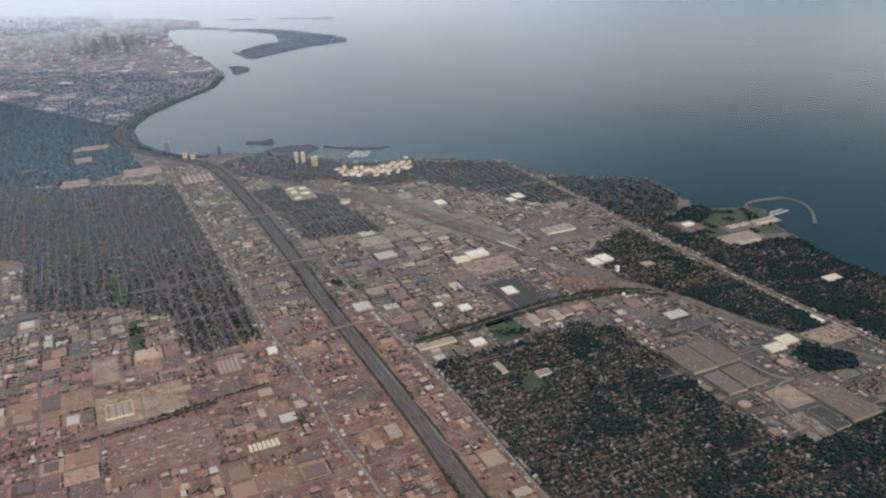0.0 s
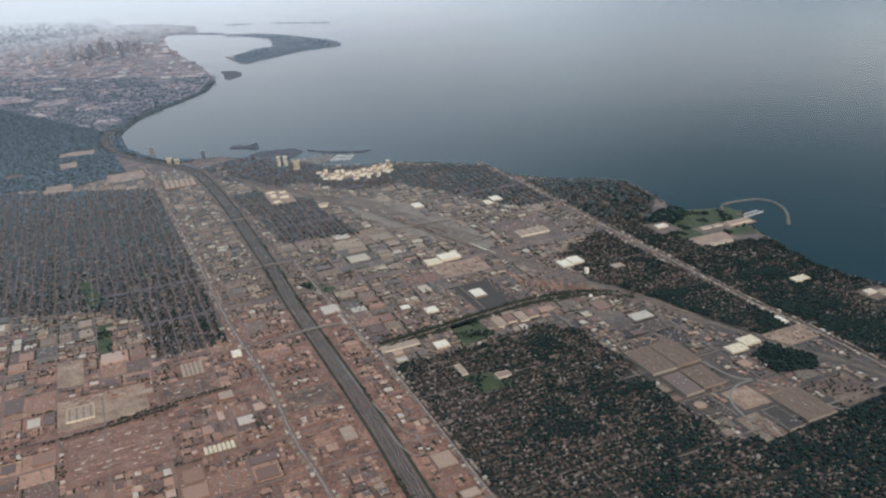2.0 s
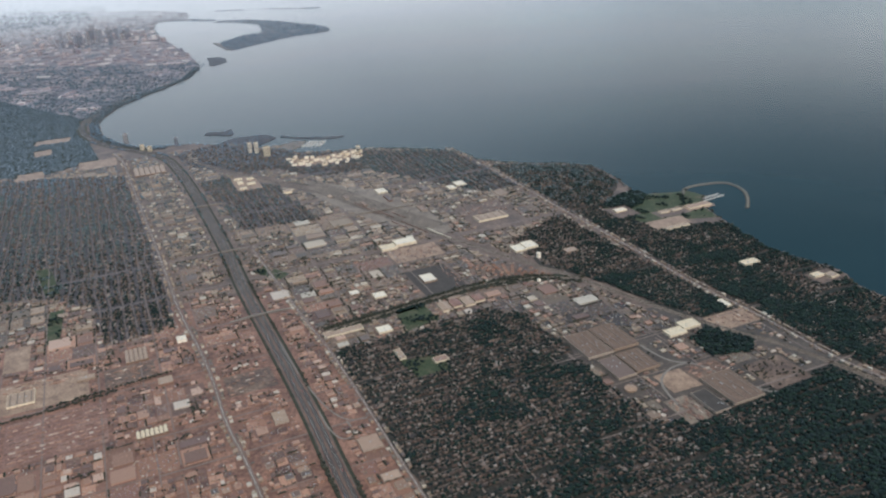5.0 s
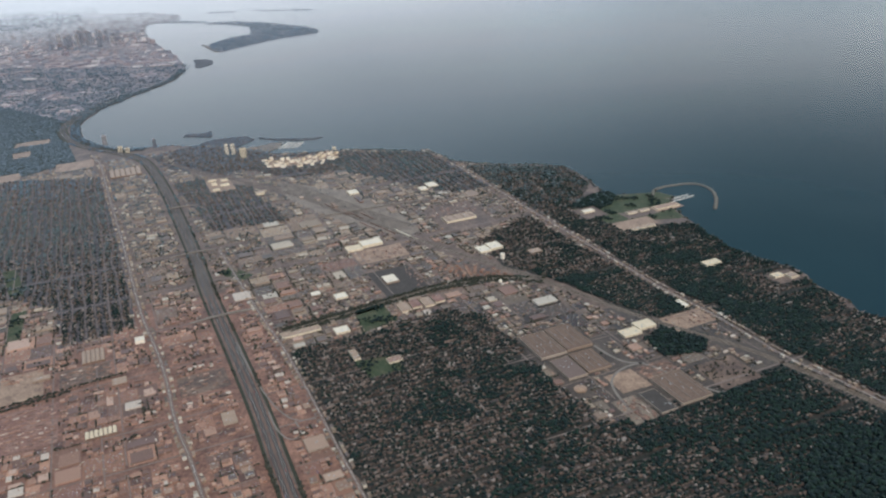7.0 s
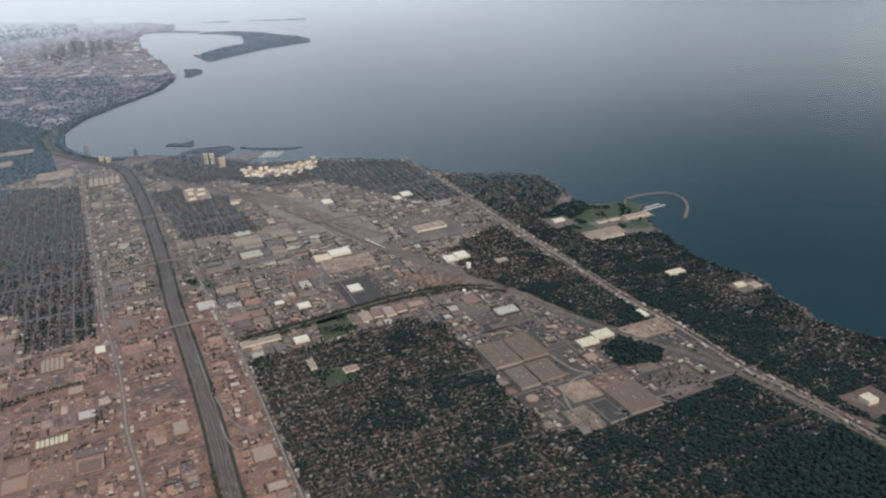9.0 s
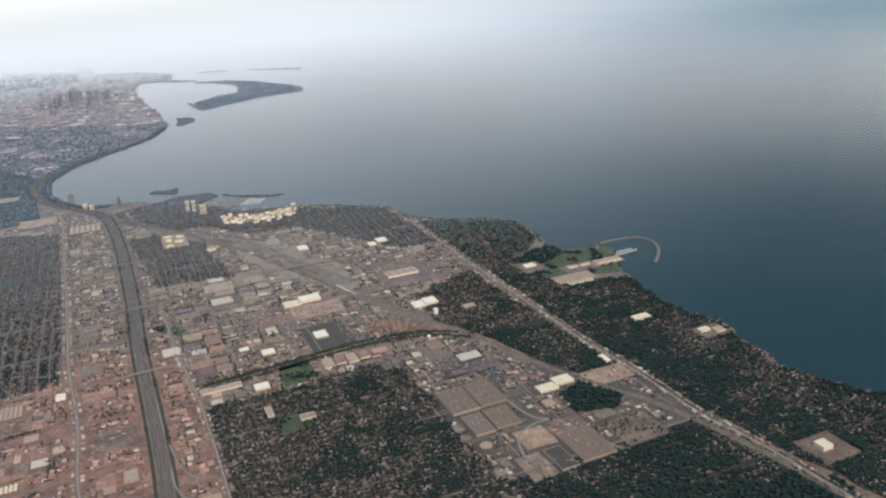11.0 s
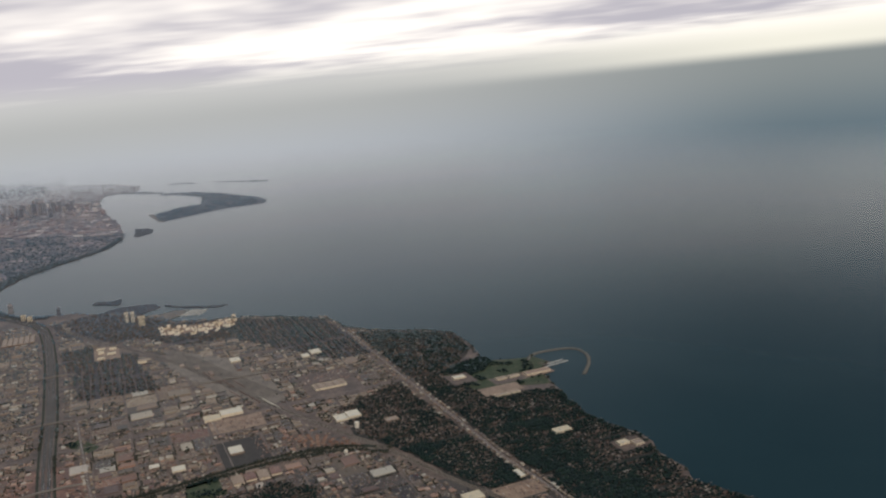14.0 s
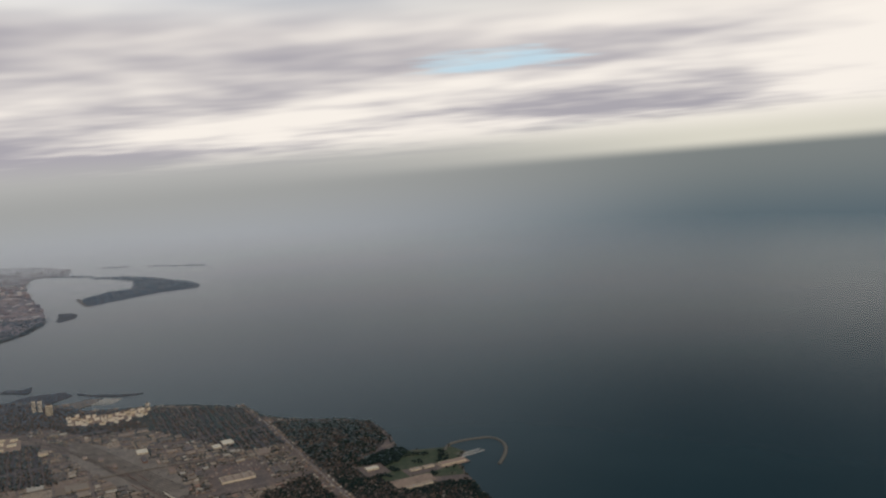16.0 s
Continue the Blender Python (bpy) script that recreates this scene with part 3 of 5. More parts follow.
# ---- roads ----
HIGHWAY = smooth([(50, 126), (1, 229), (-16, 268), (-41, 319), (-56, 349), (-74, 385), (-97, 436), (-123, 489), (-155, 554), (-191, 620), (-213, 653), (-247, 676), (-286, 699), (-320, 736), (-342, 778), (-350, 830), (-345, 880), (-335, 930)])
WEST = smooth([(10, 150), (-34, 237), (-49, 261), (-64, 294), (-78, 321), (-100, 358), (-124, 406), (-152, 462), (-182, 520), (-219, 593), (-243, 641), (-262, 668)])
EAST = smooth([(60, 160), (23, 235), (8, 267), (-6, 296), (-21, 326), (-34, 348), (-85, 444)])
SPUR_LINE = smooth([(-22, 336), (5, 352), (31, 369), (52, 381), (85, 390), (107, 384)])
LAKESHORE = smooth([(30, 640), (59, 592), (86, 536), (111, 482), (130, 443), (151, 400), (164, 371), (179, 348), (192, 322), (204, 297), (217, 281), (229, 261), (270, 190)])
b = Batch()
for off in (-4.0, 4.0):
    ribbon(b, HIGHWAY, 1.3, 0.085, off)
b.done("ground", M_VERGE, "dark grass verges of a motorway", "structure", "verge")
b = Batch()
for off in (-1.35, 1.35):
    ribbon(b, HIGHWAY, 1.9, 0.10, off)
b.done("road", M_MOTORWAY, "two dark carriageways of a wide motorway", "structure", "motorway")
b = Batch()
for off in (-3.0, 3.0):
    ribbon(b, HIGHWAY, 0.55, 0.09, off)
ribbon(b, HIGHWAY, 0.35, 0.13, 0)
b.done("road", M_SHOULDER, "worn concrete shoulders and median of a motorway", "structure", "motorway")
b = Batch()
for off in (-1.35, 1.35):
    for lane in (-0.32, 0.32):
        ribbon(b, HIGHWAY, 0.035, 0.115, off + lane)
b.done("road", M_PAINT, "thin white lane lines of a motorway", "structure", "lane marking")
for line, width, word in ((WEST, 1.6, "pale arterial road lined with yards"), (EAST, 1.3, "narrow pale road beside houses"), (LAKESHORE, 1.2, "long pale avenue behind the lake shore")):
    b = Batch()
    ribbon(b, line, width, 0.09)
    b.done("road", M_STREET, word, "structure", "road")
    b = Batch()
    ribbon(b, line, 0.07, 0.105)
    b.done("road", M_PAINT, "white centre line of a road", "structure", "lane marking")
b = Batch()
RAMP = smooth([uv_xy(*q) for q in ((101.6, 315), (102.5, 285), (104.5, 262), (107, 248), (111, 238), (119, 236))])
ribbon(b, RAMP, 0.7, 0.095)
ribbon(b, smooth([uv_xy(*q) for q in ((103, 250), (103, 236), (106, 226), (112, 228), (111, 238))]), 0.7, 0.094)
b.done("road", M_CONCRETE, "pale slip roads of a motorway junction", "structure", "slip road")
CURVES = [smooth([(123, 315), (129, 305), (135, 299), (142, 299), (153, 288), (166, 275), (170, 275)]), smooth([(142, 299), (133, 296), (126, 287), (126, 278), (130, 264)])]
b = Batch()
for line in CURVES:
    ribbon(b, line, 1.1, 0.096)
b.done("road", M_CONCRETE, "pale curving street round a sandy hollow", "structure", "street")
# green belt along the curving railway spur
b = Batch()
ribbon(b, SPUR_LINE, 8.5, 0.06)
b.done("ground", M_VERGE, "dark green belt along a railway spur", "structure", "verge")
# cross streets in grid coordinates: v, from u, to u, width
CROSS = [(262, 40, 84, 0.8), (237, 40, 121, 0.8), (345, 60, 118, 1.1), (305, -60, 100, 0.7), (392, 20, 300, 0.8), (440, 0, 130, 0.9), (500, 40, 300, 0.8), (560, 60, 200, 0.9), (182, 225, 318, 1.0), (236, 205, 318, 0.6)]
b = Batch()
for v, u0, u1, w in CROSS:
    ribbon(b, [uv_xy(u0, v), uv_xy((u0 + u1) / 2, v), uv_xy(u1, v)], w, 0.08)
# streets along the grid: u, from v, to v, width
for u, v0, v1, w in [(40, 230, 420, 0.6), (22, 230, 420, 0.5), (0, 230, 480, 0.6), (-40, 240, 480, 0.5), (140, 300, 520, 0.6), (160, 330, 540, 0.6), (185, 300, 470, 0.6), (214, 165, 330, 0.8), (258, 190, 330, 0.6), (285, 190, 420, 0.6)]:
    ribbon(b, [uv_xy(u, v0), uv_xy(u, (v0 + v1) / 2), uv_xy(u, v1)], w, 0.075)
b.done("road", M_STREET, "pale cross streets of an industrial district", "structure", "street")

# ---- railway ----
RAIL = smooth([(-190, 640), (-138, 597), (-87, 563), (-56, 538), (-16, 496), (27, 455), (64, 421), (86, 402), (107, 384), (150, 338), (200, 300), (260, 210)])
SPUR = SPUR_LINE
CREEK = smooth([(-190, 246), (-159, 261), (-138, 270), (-113, 285), (-93, 298), (-72, 308)])
b = Batch()
for off in (-0.9, -0.3, 0.3, 0.9):
    ribbon(b, RAIL, 0.22, 0.12, off)
ribbon(b, SPUR, 0.3, 0.12)
ribbon(b, CREEK, 0.3, 0.12, 0.3)
for k in range(1, 8):
    run = []
    for i in range(1, len(RAIL) - 1):
        (xa, ya), (xb, yb) = RAIL[i - 1], RAIL[i + 1]
        L = math.hypot(xb - xa, yb - ya)
        p = (RAIL[i][0] - (yb - ya) / L * 2.1 * k, RAIL[i][1] + (xb - xa) / L * 2.1 * k)
        if inside(YARD, *p):
            run.append(p)
    if len(run) > 1:
        ribbon(b, run, 0.5, 0.11)
b.done("railway_track", M_RAIL, "rusty parallel railway tracks on gravel", "stuff", "railway")
b = Batch()
ribbon(b, RAIL, 3.0, 0.08)
ribbon(b, SPUR, 2.0, 0.07)
b.done("ground", M_BALLAST, "gravel bed under railway tracks", "structure", "railway bed")

# ---- places already taken ----
TAKEN = set()


def take_line(points, width):
    for (x0, y0), (x1, y1) in zip(points, points[1:]):
        n = int(math.hypot(x1 - x0, y1 - y0) / 0.7) + 1
        r = width / 2
        for i in range(n + 1):
            x, y = x0 + (x1 - x0) * i / n, y0 + (y1 - y0) * i / n
            k = int(math.ceil(r))
            for a in range(-k, k + 1):
                for c in range(-k, k + 1):
                    TAKEN.add((math.floor(x + a), math.floor(y + c)))


def take_rect(u0, u1, v0, v1):
    u = u0
    while u <= u1:
        v = v0
        while v <= v1:
            x, y = uv_xy(u, v)
            TAKEN.add((math.floor(x), math.floor(y)))
            v += 0.6
        u += 0.6


def is_free(u, v, w, d):
    for a in (-0.5, 0, 0.5):
        for c in (-0.5, 0, 0.5):
            x, y = uv_xy(u + a * w, v + c * d)
            if (math.floor(x), math.floor(y)) in TAKEN:
                return False
    return True


take_line(HIGHWAY, 7.5)
take_line(WEST, 2.4)
take_line(EAST, 1.6)
take_line(LAKESHORE, 2.6)
take_line(RAIL, 3)
take_line(SPUR, 2)
for line in CURVES:
    take_line(line, 1.2)
take_line(CREEK, 2)
for v, u0, u1, w in CROSS:
    take_line([uv_xy(u0, v), uv_xy(u1, v)], w)


# ---- buildings ----
def thing(name, x, y, label, category, group=""):
    ob = new(name)
    ob.location = (x, y, 0)
    return tagged(ob, label, category, group)


def part(name, batch, mat, parent, label=""):
    """A batch in coordinates of its own, as one mesh under a thing or part."""
    return link(name, batch.v, batch.f, mat, parent, label)


def flat_building(name, u0, u1, v0, v1, h, roof_mat, wall_mat, label, category, group="", vents=3):
    """A flat-roofed hall: walls with a parapet, a roof sunk behind it, units on the roof, loading doors."""
    w, d = u1 - u0, v1 - v0
    x, y = uv_xy((u0 + u1) / 2, (v0 + v1) / 2)
    top = thing(name, x, y, label, category, group)
    top.rotation_euler = (0, 0, GRID)
    t = min(0.15, w * 0.04)
    b = Batch()
    for cx, cy, ww, dd in ((0, -d / 2 + t / 2, w, t), (0, d / 2 - t / 2, w, t), (-w / 2 + t / 2, 0, t, d - 2 * t), (w / 2 - t / 2, 0, t, d - 2 * t)):
        b.box(cx, cy, 0, ww, dd, h, 0)
    part("wall", b, wall_mat, top)
    b = Batch()
    b.box(0, 0, h - 0.25, w - 2 * t, d - 2 * t, 0.15, 0)
    roof = part("roof", b, roof_mat, top)
    for _ in range(vents):
        b = Batch()
        b.box(rng.uniform(-0.38, 0.38) * w, rng.uniform(-0.38, 0.38) * d, h - 0.1, rng.uniform(0.25, 0.6), rng.uniform(0.25, 0.5), rng.uniform(0.15, 0.3), 0)
        part("rooftop_unit", b, M_VENT, roof)
    if w > 9 and d > 9:
        for i in range(4):
            b = Batch()
            b.box((i + 0.5) / 4 * w - w / 2, 0, h - 0.1, 0.5, d * 0.86, 0.12, 0)
            part("skylight", b, M_SKYLIGHT, roof, "long dusty rooflight")
    n = max(1, min(4, int(w / 2.5)))
    for i in range(n):
        b = Batch()
        b.box((i + 0.5) / n * w - w / 2, -d / 2 - 0.03, 0, 0.45, 0.06, 0.45, 0)
        part("loading_door", b, M_GREY_ROOF, top)
    take_rect(u0, u1, v0, v1)
    return top


def sawtooth(name, u0, u1, v0, v1, h, rows, mat, label):
    """A factory under a row of ridged roof bays."""
    w, d = u1 - u0, v1 - v0
    x, y = uv_xy((u0 + u1) / 2, (v0 + v1) / 2)
    top = thing(name, x, y, label, "factory")
    top.rotation_euler = (0, 0, GRID)
    b = Batch()
    b.box(0, 0, 0, w, d, h, 0)
    part("wall", b, M_GREY_ROOF, top)
    for i in range(rows):
        b = Batch()
        cx, ww = (i + 0.5) / rows * w - w / 2, w / rows * 0.8
        b.add([(cx - ww / 2, -d / 2 + 0.1, h), (cx + ww / 2, -d / 2 + 0.1, h), (cx + ww / 2, d / 2 - 0.1, h), (cx - ww / 2, d / 2 - 0.1, h), (cx, -d / 2 + 0.1, h + 0.5), (cx, d / 2 - 0.1, h + 0.5)],
              [(0, 1, 4), (2, 3, 5), (0, 4, 5, 3), (1, 2, 5, 4)])
        part("roof_bay", b, mat, top, "pale ridged roof bay")
    take_rect(u0, u1, v0, v1)


def gabled_hall(name, u0, u1, v0, v1, h, mat, label, category):
    w, d = u1 - u0, v1 - v0
    x, y = uv_xy((u0 + u1) / 2, (v0 + v1) / 2)
    top = thing(name, x, y, label, category)
    top.rotation_euler = (0, 0, GRID)
    b = Batch()
    b.box(0, 0, 0, w, d, h, 0)
    part("wall", b, M_CREAM, top)
    b = Batch()
    if w > d:
        b.house(0, 0, h + 0.002, d + 0.2, w + 0.2, 0.05, 0.45, math.pi / 2)
    else:
        b.house(0, 0, h + 0.002, w + 0.2, d + 0.2, 0.05, 0.45, 0)
    part("roof", b, mat, top)
    take_rect(u0, u1, v0, v1)


def tower(x, y, w, d, h, mat, label, category="apartment tower", ang=GRID, floors=0, group=""):
    top = thing("apartment_tower", x, y, label, category, group)
    top.rotation_euler = (0, 0, ang)
    b = Batch()
    b.box(0, 0, 0, w, d, h, 0)
    part("wall", b, mat, top)
    b = Batch()
    b.box(0, 0, h, w * 0.5, d * 0.5, 0.5, 0)
    part("roof_plant", b, M_GREY_ROOF, top)
    for i in range(floors):
        b = Batch()
        z = 0.5 + i * (h - 0.8) / floors
        b.box(0, 0, z, w + 0.06, d + 0.06, (h - 0.8) / floors * 0.45, 0, True)
        part("window_band", b, M_GLASS, top, "dark band of windows")
    take_line([(x, y), (x + 0.1, y)], max(w, d))


WHITE_WORDS = "with a bright white membrane roof"
flat_building("warehouse", 185.9, 193.2, 338, 347.5, 1.1, M_WHITE, M_WALL_OB, "square warehouse " + WHITE_WORDS + " among dark yards", "warehouse")
flat_building("warehouse", 247.2, 254.2, 349.5, 358, 1.1, M_WHITE, M_CREAM, "wide warehouse " + WHITE_WORDS + " beside the railway", "warehouse")
flat_building("warehouse", 254.6, 262.3, 350.5, 359.5, 1.3, M_WHITE, M_CREAM, "taller half of a warehouse pair " + WHITE_WORDS, "warehouse")
flat_building("warehouse", 145.9, 152.9, 297.5, 303.5, 1.0, M_WHITE, M_CREAM, "low warehouse " + WHITE_WORDS + " near houses", "warehouse")
flat_building("warehouse", 261.5, 271, 230.1, 236, 1.1, M_CREAM, M_CREAM, "long warehouse with a cream-white roof near bare sand", "warehouse")
flat_building("warehouse", 271.2, 280.5, 232.5, 239.1, 1.3, M_CREAM, M_CREAM, "taller cream-white warehouse beside a bare sandy yard", "warehouse")
flat_building("warehouse", 259.5, 265, 470, 477, 1.0, M_WHITE, M_CREAM, "white-roofed hall in a group near the avenue", "warehouse")
flat_building("warehouse", 267, 274.6, 474, 483, 1.0, M_WHITE, M_CREAM, "larger white-roofed hall in a group near the avenue", "warehouse")
flat_building("bakery_hall", 180.5, 190, 390, 397, 1.3, M_CREAM, M_CREAM, "cream factory hall with a stepped pale roof", "factory")
flat_building("bakery_hall", 190.3, 203, 392, 400, 1.8, M_WHITE, M_CREAM, "tall cream factory hall on bare tan ground", "factory")
flat_building("warehouse", 250, 270.5, 403, 412.5, 1.2, M_TAN_ROOF, M_CREAM, "very large warehouse with a tan roof in a wide yard", "warehouse", vents=6)
flat_building("warehouse", 271.6, 279, 334, 339.5, 0.9, M_TAN_ROOF, M_WALL_OB, "low shed with a tan roof beside houses", "warehouse")
flat_building("office_block", 57.9, 62.3, 336, 340.5, 1.6, M_WHITE, M_WHITE, "small bright white block beside the arterial road", "office")
flat_building("warehouse", 45.8, 52.2, 300.5, 307, 0.9, M_TAN_ROOF, M_WALL_OB, "square warehouse with a sandy flat roof", "warehouse")
flat_building("warehouse", 85, 90.5, 248, 256.5, 1.0, M_TAN_ROOF, M_WALL_OB, "warehouse with a tan roof close to the motorway", "warehouse")
flat_building("warehouse", 13.4, 20.8, 321.5, 325.5, 0.9, M_TAN_ROOF, M_WALL_OB, "narrow warehouse with a pale roof", "warehouse")
flat_building("warehouse", -14.5, -3.5, 313, 324, 1.0, M_TAN_ROOF, M_CREAM, "wide tan-roofed hall on an open earth yard", "warehouse", vents=5)
flat_building("warehouse", 122, 141, 306, 311, 0.9, M_TAN_ROOF, M_CREAM, "long narrow shed with a straw-coloured roof", "warehouse")
flat_building("school", 146.2, 149.2, 270.5, 279.5, 0.9, M_TAN_ROOF, M_CREAM, "long pale school wing beside a playing field", "school")
flat_building("school", 159.1, 165.6, 260.5, 265, 0.9, M_ROOF_OB, M_CREAM, "low school block with a tan roof beside grass", "school")
flat_building("warehouse", 146.2, 151.5, 343, 348, 0.9, M_WHITE, M_WALL_OB, "small white-roofed workshop among paved yards", "warehouse")
flat_building("warehouse", 156.5, 163, 333.5, 339.5, 0.9, M_WHITE, M_CREAM, "small workshop with a bright roof in a pale yard", "warehouse")
flat_building("warehouse", 219, 232, 231.5, 252.5, 1.2, M_GREY_ROOF, M_WALL_OB, "huge warehouse with a plain grey-brown roof", "warehouse", vents=8)
flat_building("warehouse", 232.6, 245.5, 232, 253, 1.3, M_GREY_ROOF, M_WALL_OB, "huge grey-brown warehouse with rows of roof units", "warehouse", vents=8)
flat_building("warehouse", 221, 230, 212, 228, 1.1, M_ROOF_OB, M_WALL_OB, "large brown-roofed warehouse near a curving street", "warehouse", vents=5)
flat_building("warehouse", 231, 242.5, 213, 229, 1.0, M_GREY_ROOF, M_WALL_OB, "large grey warehouse among dark yards", "warehouse", vents=5)
flat_building("warehouse", 250, 265, 176, 197, 1.1, M_GREY_ROOF, M_WALL_OB, "very large hall with a dull brown roof beside bare earth", "warehouse", vents=8)
flat_building("warehouse", 239.5, 247, 175, 190, 1.0, M_ASPHALT, M_WALL_OB, "dark-roofed hall beside a larger one", "warehouse", vents=4)
flat_building("college_block", 343, 353, 272, 277, 1.4, M_CREAM, M_CREAM, "pale college block among dark trees", "college")
flat_building("hospital_block", 331.5, 339.5, 372.5, 377, 1.2, M_WHITE, M_CREAM, "white hospital block in parkland", "hospital")
flat_building("pavilion", 354, 361, 357, 360.5, 0.9, M_TAN_ROOF, M_CREAM, "pale pavilion on park grass", "pavilion")
flat_building("pavilion", 363, 370, 357, 360, 0.9, M_TAN_ROOF, M_CREAM, "low pavilion beside a car park", "pavilion")
flat_building("shed", 340, 357, 333.5, 336.5, 0.9, M_TAN_ROOF, M_CREAM, "long pale shed at the edge of the park", "shed")
flat_building("boat_shed", 374, 391, 354.5, 360, 0.9, M_ROOF_OB, M_CREAM, "long boat shed at a small harbour", "boat shed")
flat_building("shed", 303.5, 306.5, 241, 248.5, 0.8, M_WHITE, M_CREAM, "slim white shed beside the avenue", "shed")
flat_building("shop", 154, 160, 524, 529, 2.2, M_TAN_ROOF, M_CREAM, "tall pale block among low houses", "office")
flat_building("warehouse", 213, 220, 489, 498, 0.9, M_WHITE, M_CREAM, "pale-roofed hall at the end of the rail yard", "warehouse")
flat_building("college_block", 363, 369, 244, 248, 1.2, M_CREAM, M_CREAM, "low pale college wing in a clearing among trees", "college")
flat_building("college_block", 370, 375, 240, 245, 1.0, M_TAN_ROOF, M_CREAM, "tan-roofed college wing near the shore", "college")
flat_building("office_block", 333, 338, 139, 144, 2.2, M_CREAM, M_CREAM, "tall cream block at a street corner", "office")
sawtooth("factory", 34, 44, 327, 339.5, 0.9, 5, M_TAN_ROOF, "factory under five tan ridged roof bays")
sawtooth("factory", 34, 46, 263.5, 268.5, 0.8, 7, M_CREAM, "low factory under seven pale ridged roof bays")
sawtooth("factory", 60, 84, 630, 652, 0.9, 6, M_TAN_ROOF, "large factory with tan ridged bays near the bay")
for i in range(4):
    gabled_hall("terrace_hall", 181.5 + i * 6.2, 186.6 + i * 6.2, 303 + (i % 2) * 1.5, 312, 0.9, M_RED if i % 2 else M_TAN_ROOF, "terraced hall with a reddish roof beside trees" if i % 2 else "terraced hall with a tan roof beside trees", "hall")

# cream halls added only to brighten the yellow yards
for u, v, w, d in ((128, 552, 5, 4), (135, 560, 6, 5), (129, 566, 4, 6), (137, 573, 5, 4), (128, 577, 6, 3)):
    flat_building("market_hall", u, u + w, v, v + d, 0.9, M_CREAM, M_CREAM, "cream-roofed hall in a pale sunlit yard", "hall", "cream halls near houses", 1)

# bare and paved yards round them: u0, u1, v0, v1
for u0, u1, v0, v1, mt, word in [
        (181, 205, 323, 357, M_ASPHALT, "dark tarmac yard round a white warehouse"), (182, 212, 370, 389, M_TAN, "bare tan works yard"), (246, 278, 388, 434, M_SOIL, "wide dry yard round a tan warehouse"),
        (-18, 18, 308, 333, M_TAN, "open sandy works yard"), (-14, 24, 269, 300, M_RED, "reddish bare storage ground"), (24.5, 46, 310, 326, M_SOIL, "brown factory yard"),
        (72, 93, 277, 294, M_SOIL, "brown empty lot beside the motorway"), (-18, -7, 345, 370, M_TAN, "pale tan lot"), (286, 311, 224, 238, M_TAN, "bare sandy building site"),
        (235, 249, 194, 208, M_TAN, "bare sandy hollow of a works yard"), (227, 238.5, 174, 191, M_BALLAST, "rough gravel yard"), (249, 266, 197.5, 208, M_SOIL, "brown earth yard"),
        (126, 144, 549, 584, M_TAN, "pale sunlit yards among houses"), (272, 292, 177, 197, M_SOIL, "rough plot with scattered trees"), (20, 50, 677, 701, M_TAN, "bare earth clearing beside woods"),
        (-17, 14, 787, 803, M_TAN, "bare strip of earth in the woods"), (-28, -7, 671, 692, M_TAN, "sandy clearing in the woods"), (-16, -2, 744, 764, M_TAN, "pale car park in the woods"), (-58, -46, 736, 748, M_SOIL, "brown clearing deep in the woods"), (328, 344, 364, 382, M_SOIL, "brown grounds of a hospital in the park"), (336, 362, 337, 350, M_TAN, "pale car parks beside park grass"), (350, 372, 351, 362.5, M_SOIL, "paved court of park pavilions"), (372, 393, 352, 361, M_TAN, "pale quay of a small harbour"), (328, 346, 132, 149, M_SOIL, "brown yard round a cream block"), (361, 377, 238, 250, M_SOIL, "brown clearing round college wings")]:
    poly = [uv_xy(u0, v0), uv_xy(u1, v0 + rng.uniform(-0.6, 0.6)), uv_xy(u1 + rng.uniform(-0.6, 0.6), v1), uv_xy(u0, v1)]
    if "woods" in word:
        poly = rough_line(poly, 3, 2.6, u0, True)
    sheet("ground", poly, 0.065, mt, word, category="yard")
    take_rect(u0, u1, v0, v1)

# ---- towers along the bay ----
for x, y, w, d, h, mt, word, fl in [
        (-138, 652, 3.0, 3.0, 9.0, M_WHITE, "slim white apartment tower near the marina", 9), (-132, 650, 3.2, 3.0, 9.5, M_WHITE, "taller white apartment tower near the marina", 9), (-121, 641, 5.2, 3.0, 8.0, M_CREAM, "broad cream apartment slab near the marina", 8),
        (-264, 700, 4.2, 3.4, 9.0, M_FAR_TOWER, "grey-blue apartment tower beside the bay", 8), (-212, 684, 3.2, 3.2, 7.5, M_FAR_TOWER, "lone grey tower at the bay's edge", 8), (-240, 676, 4, 3, 4.5, M_CREAM, "pale apartment slab beside the bay", 5),
        (-232, 672, 4, 3, 4.0, M_CREAM, "lower pale apartment slab beside the bay", 5), (-186, 640, 3.5, 3, 4.5, M_TOWERS, "mid-rise block beside the motorway", 5), (-178, 630, 3.5, 3, 4.0, M_TOWERS, "brownish mid-rise block near the motorway", 5)]:
    tower(x, y, w, d, h, mt, word, floors=fl)
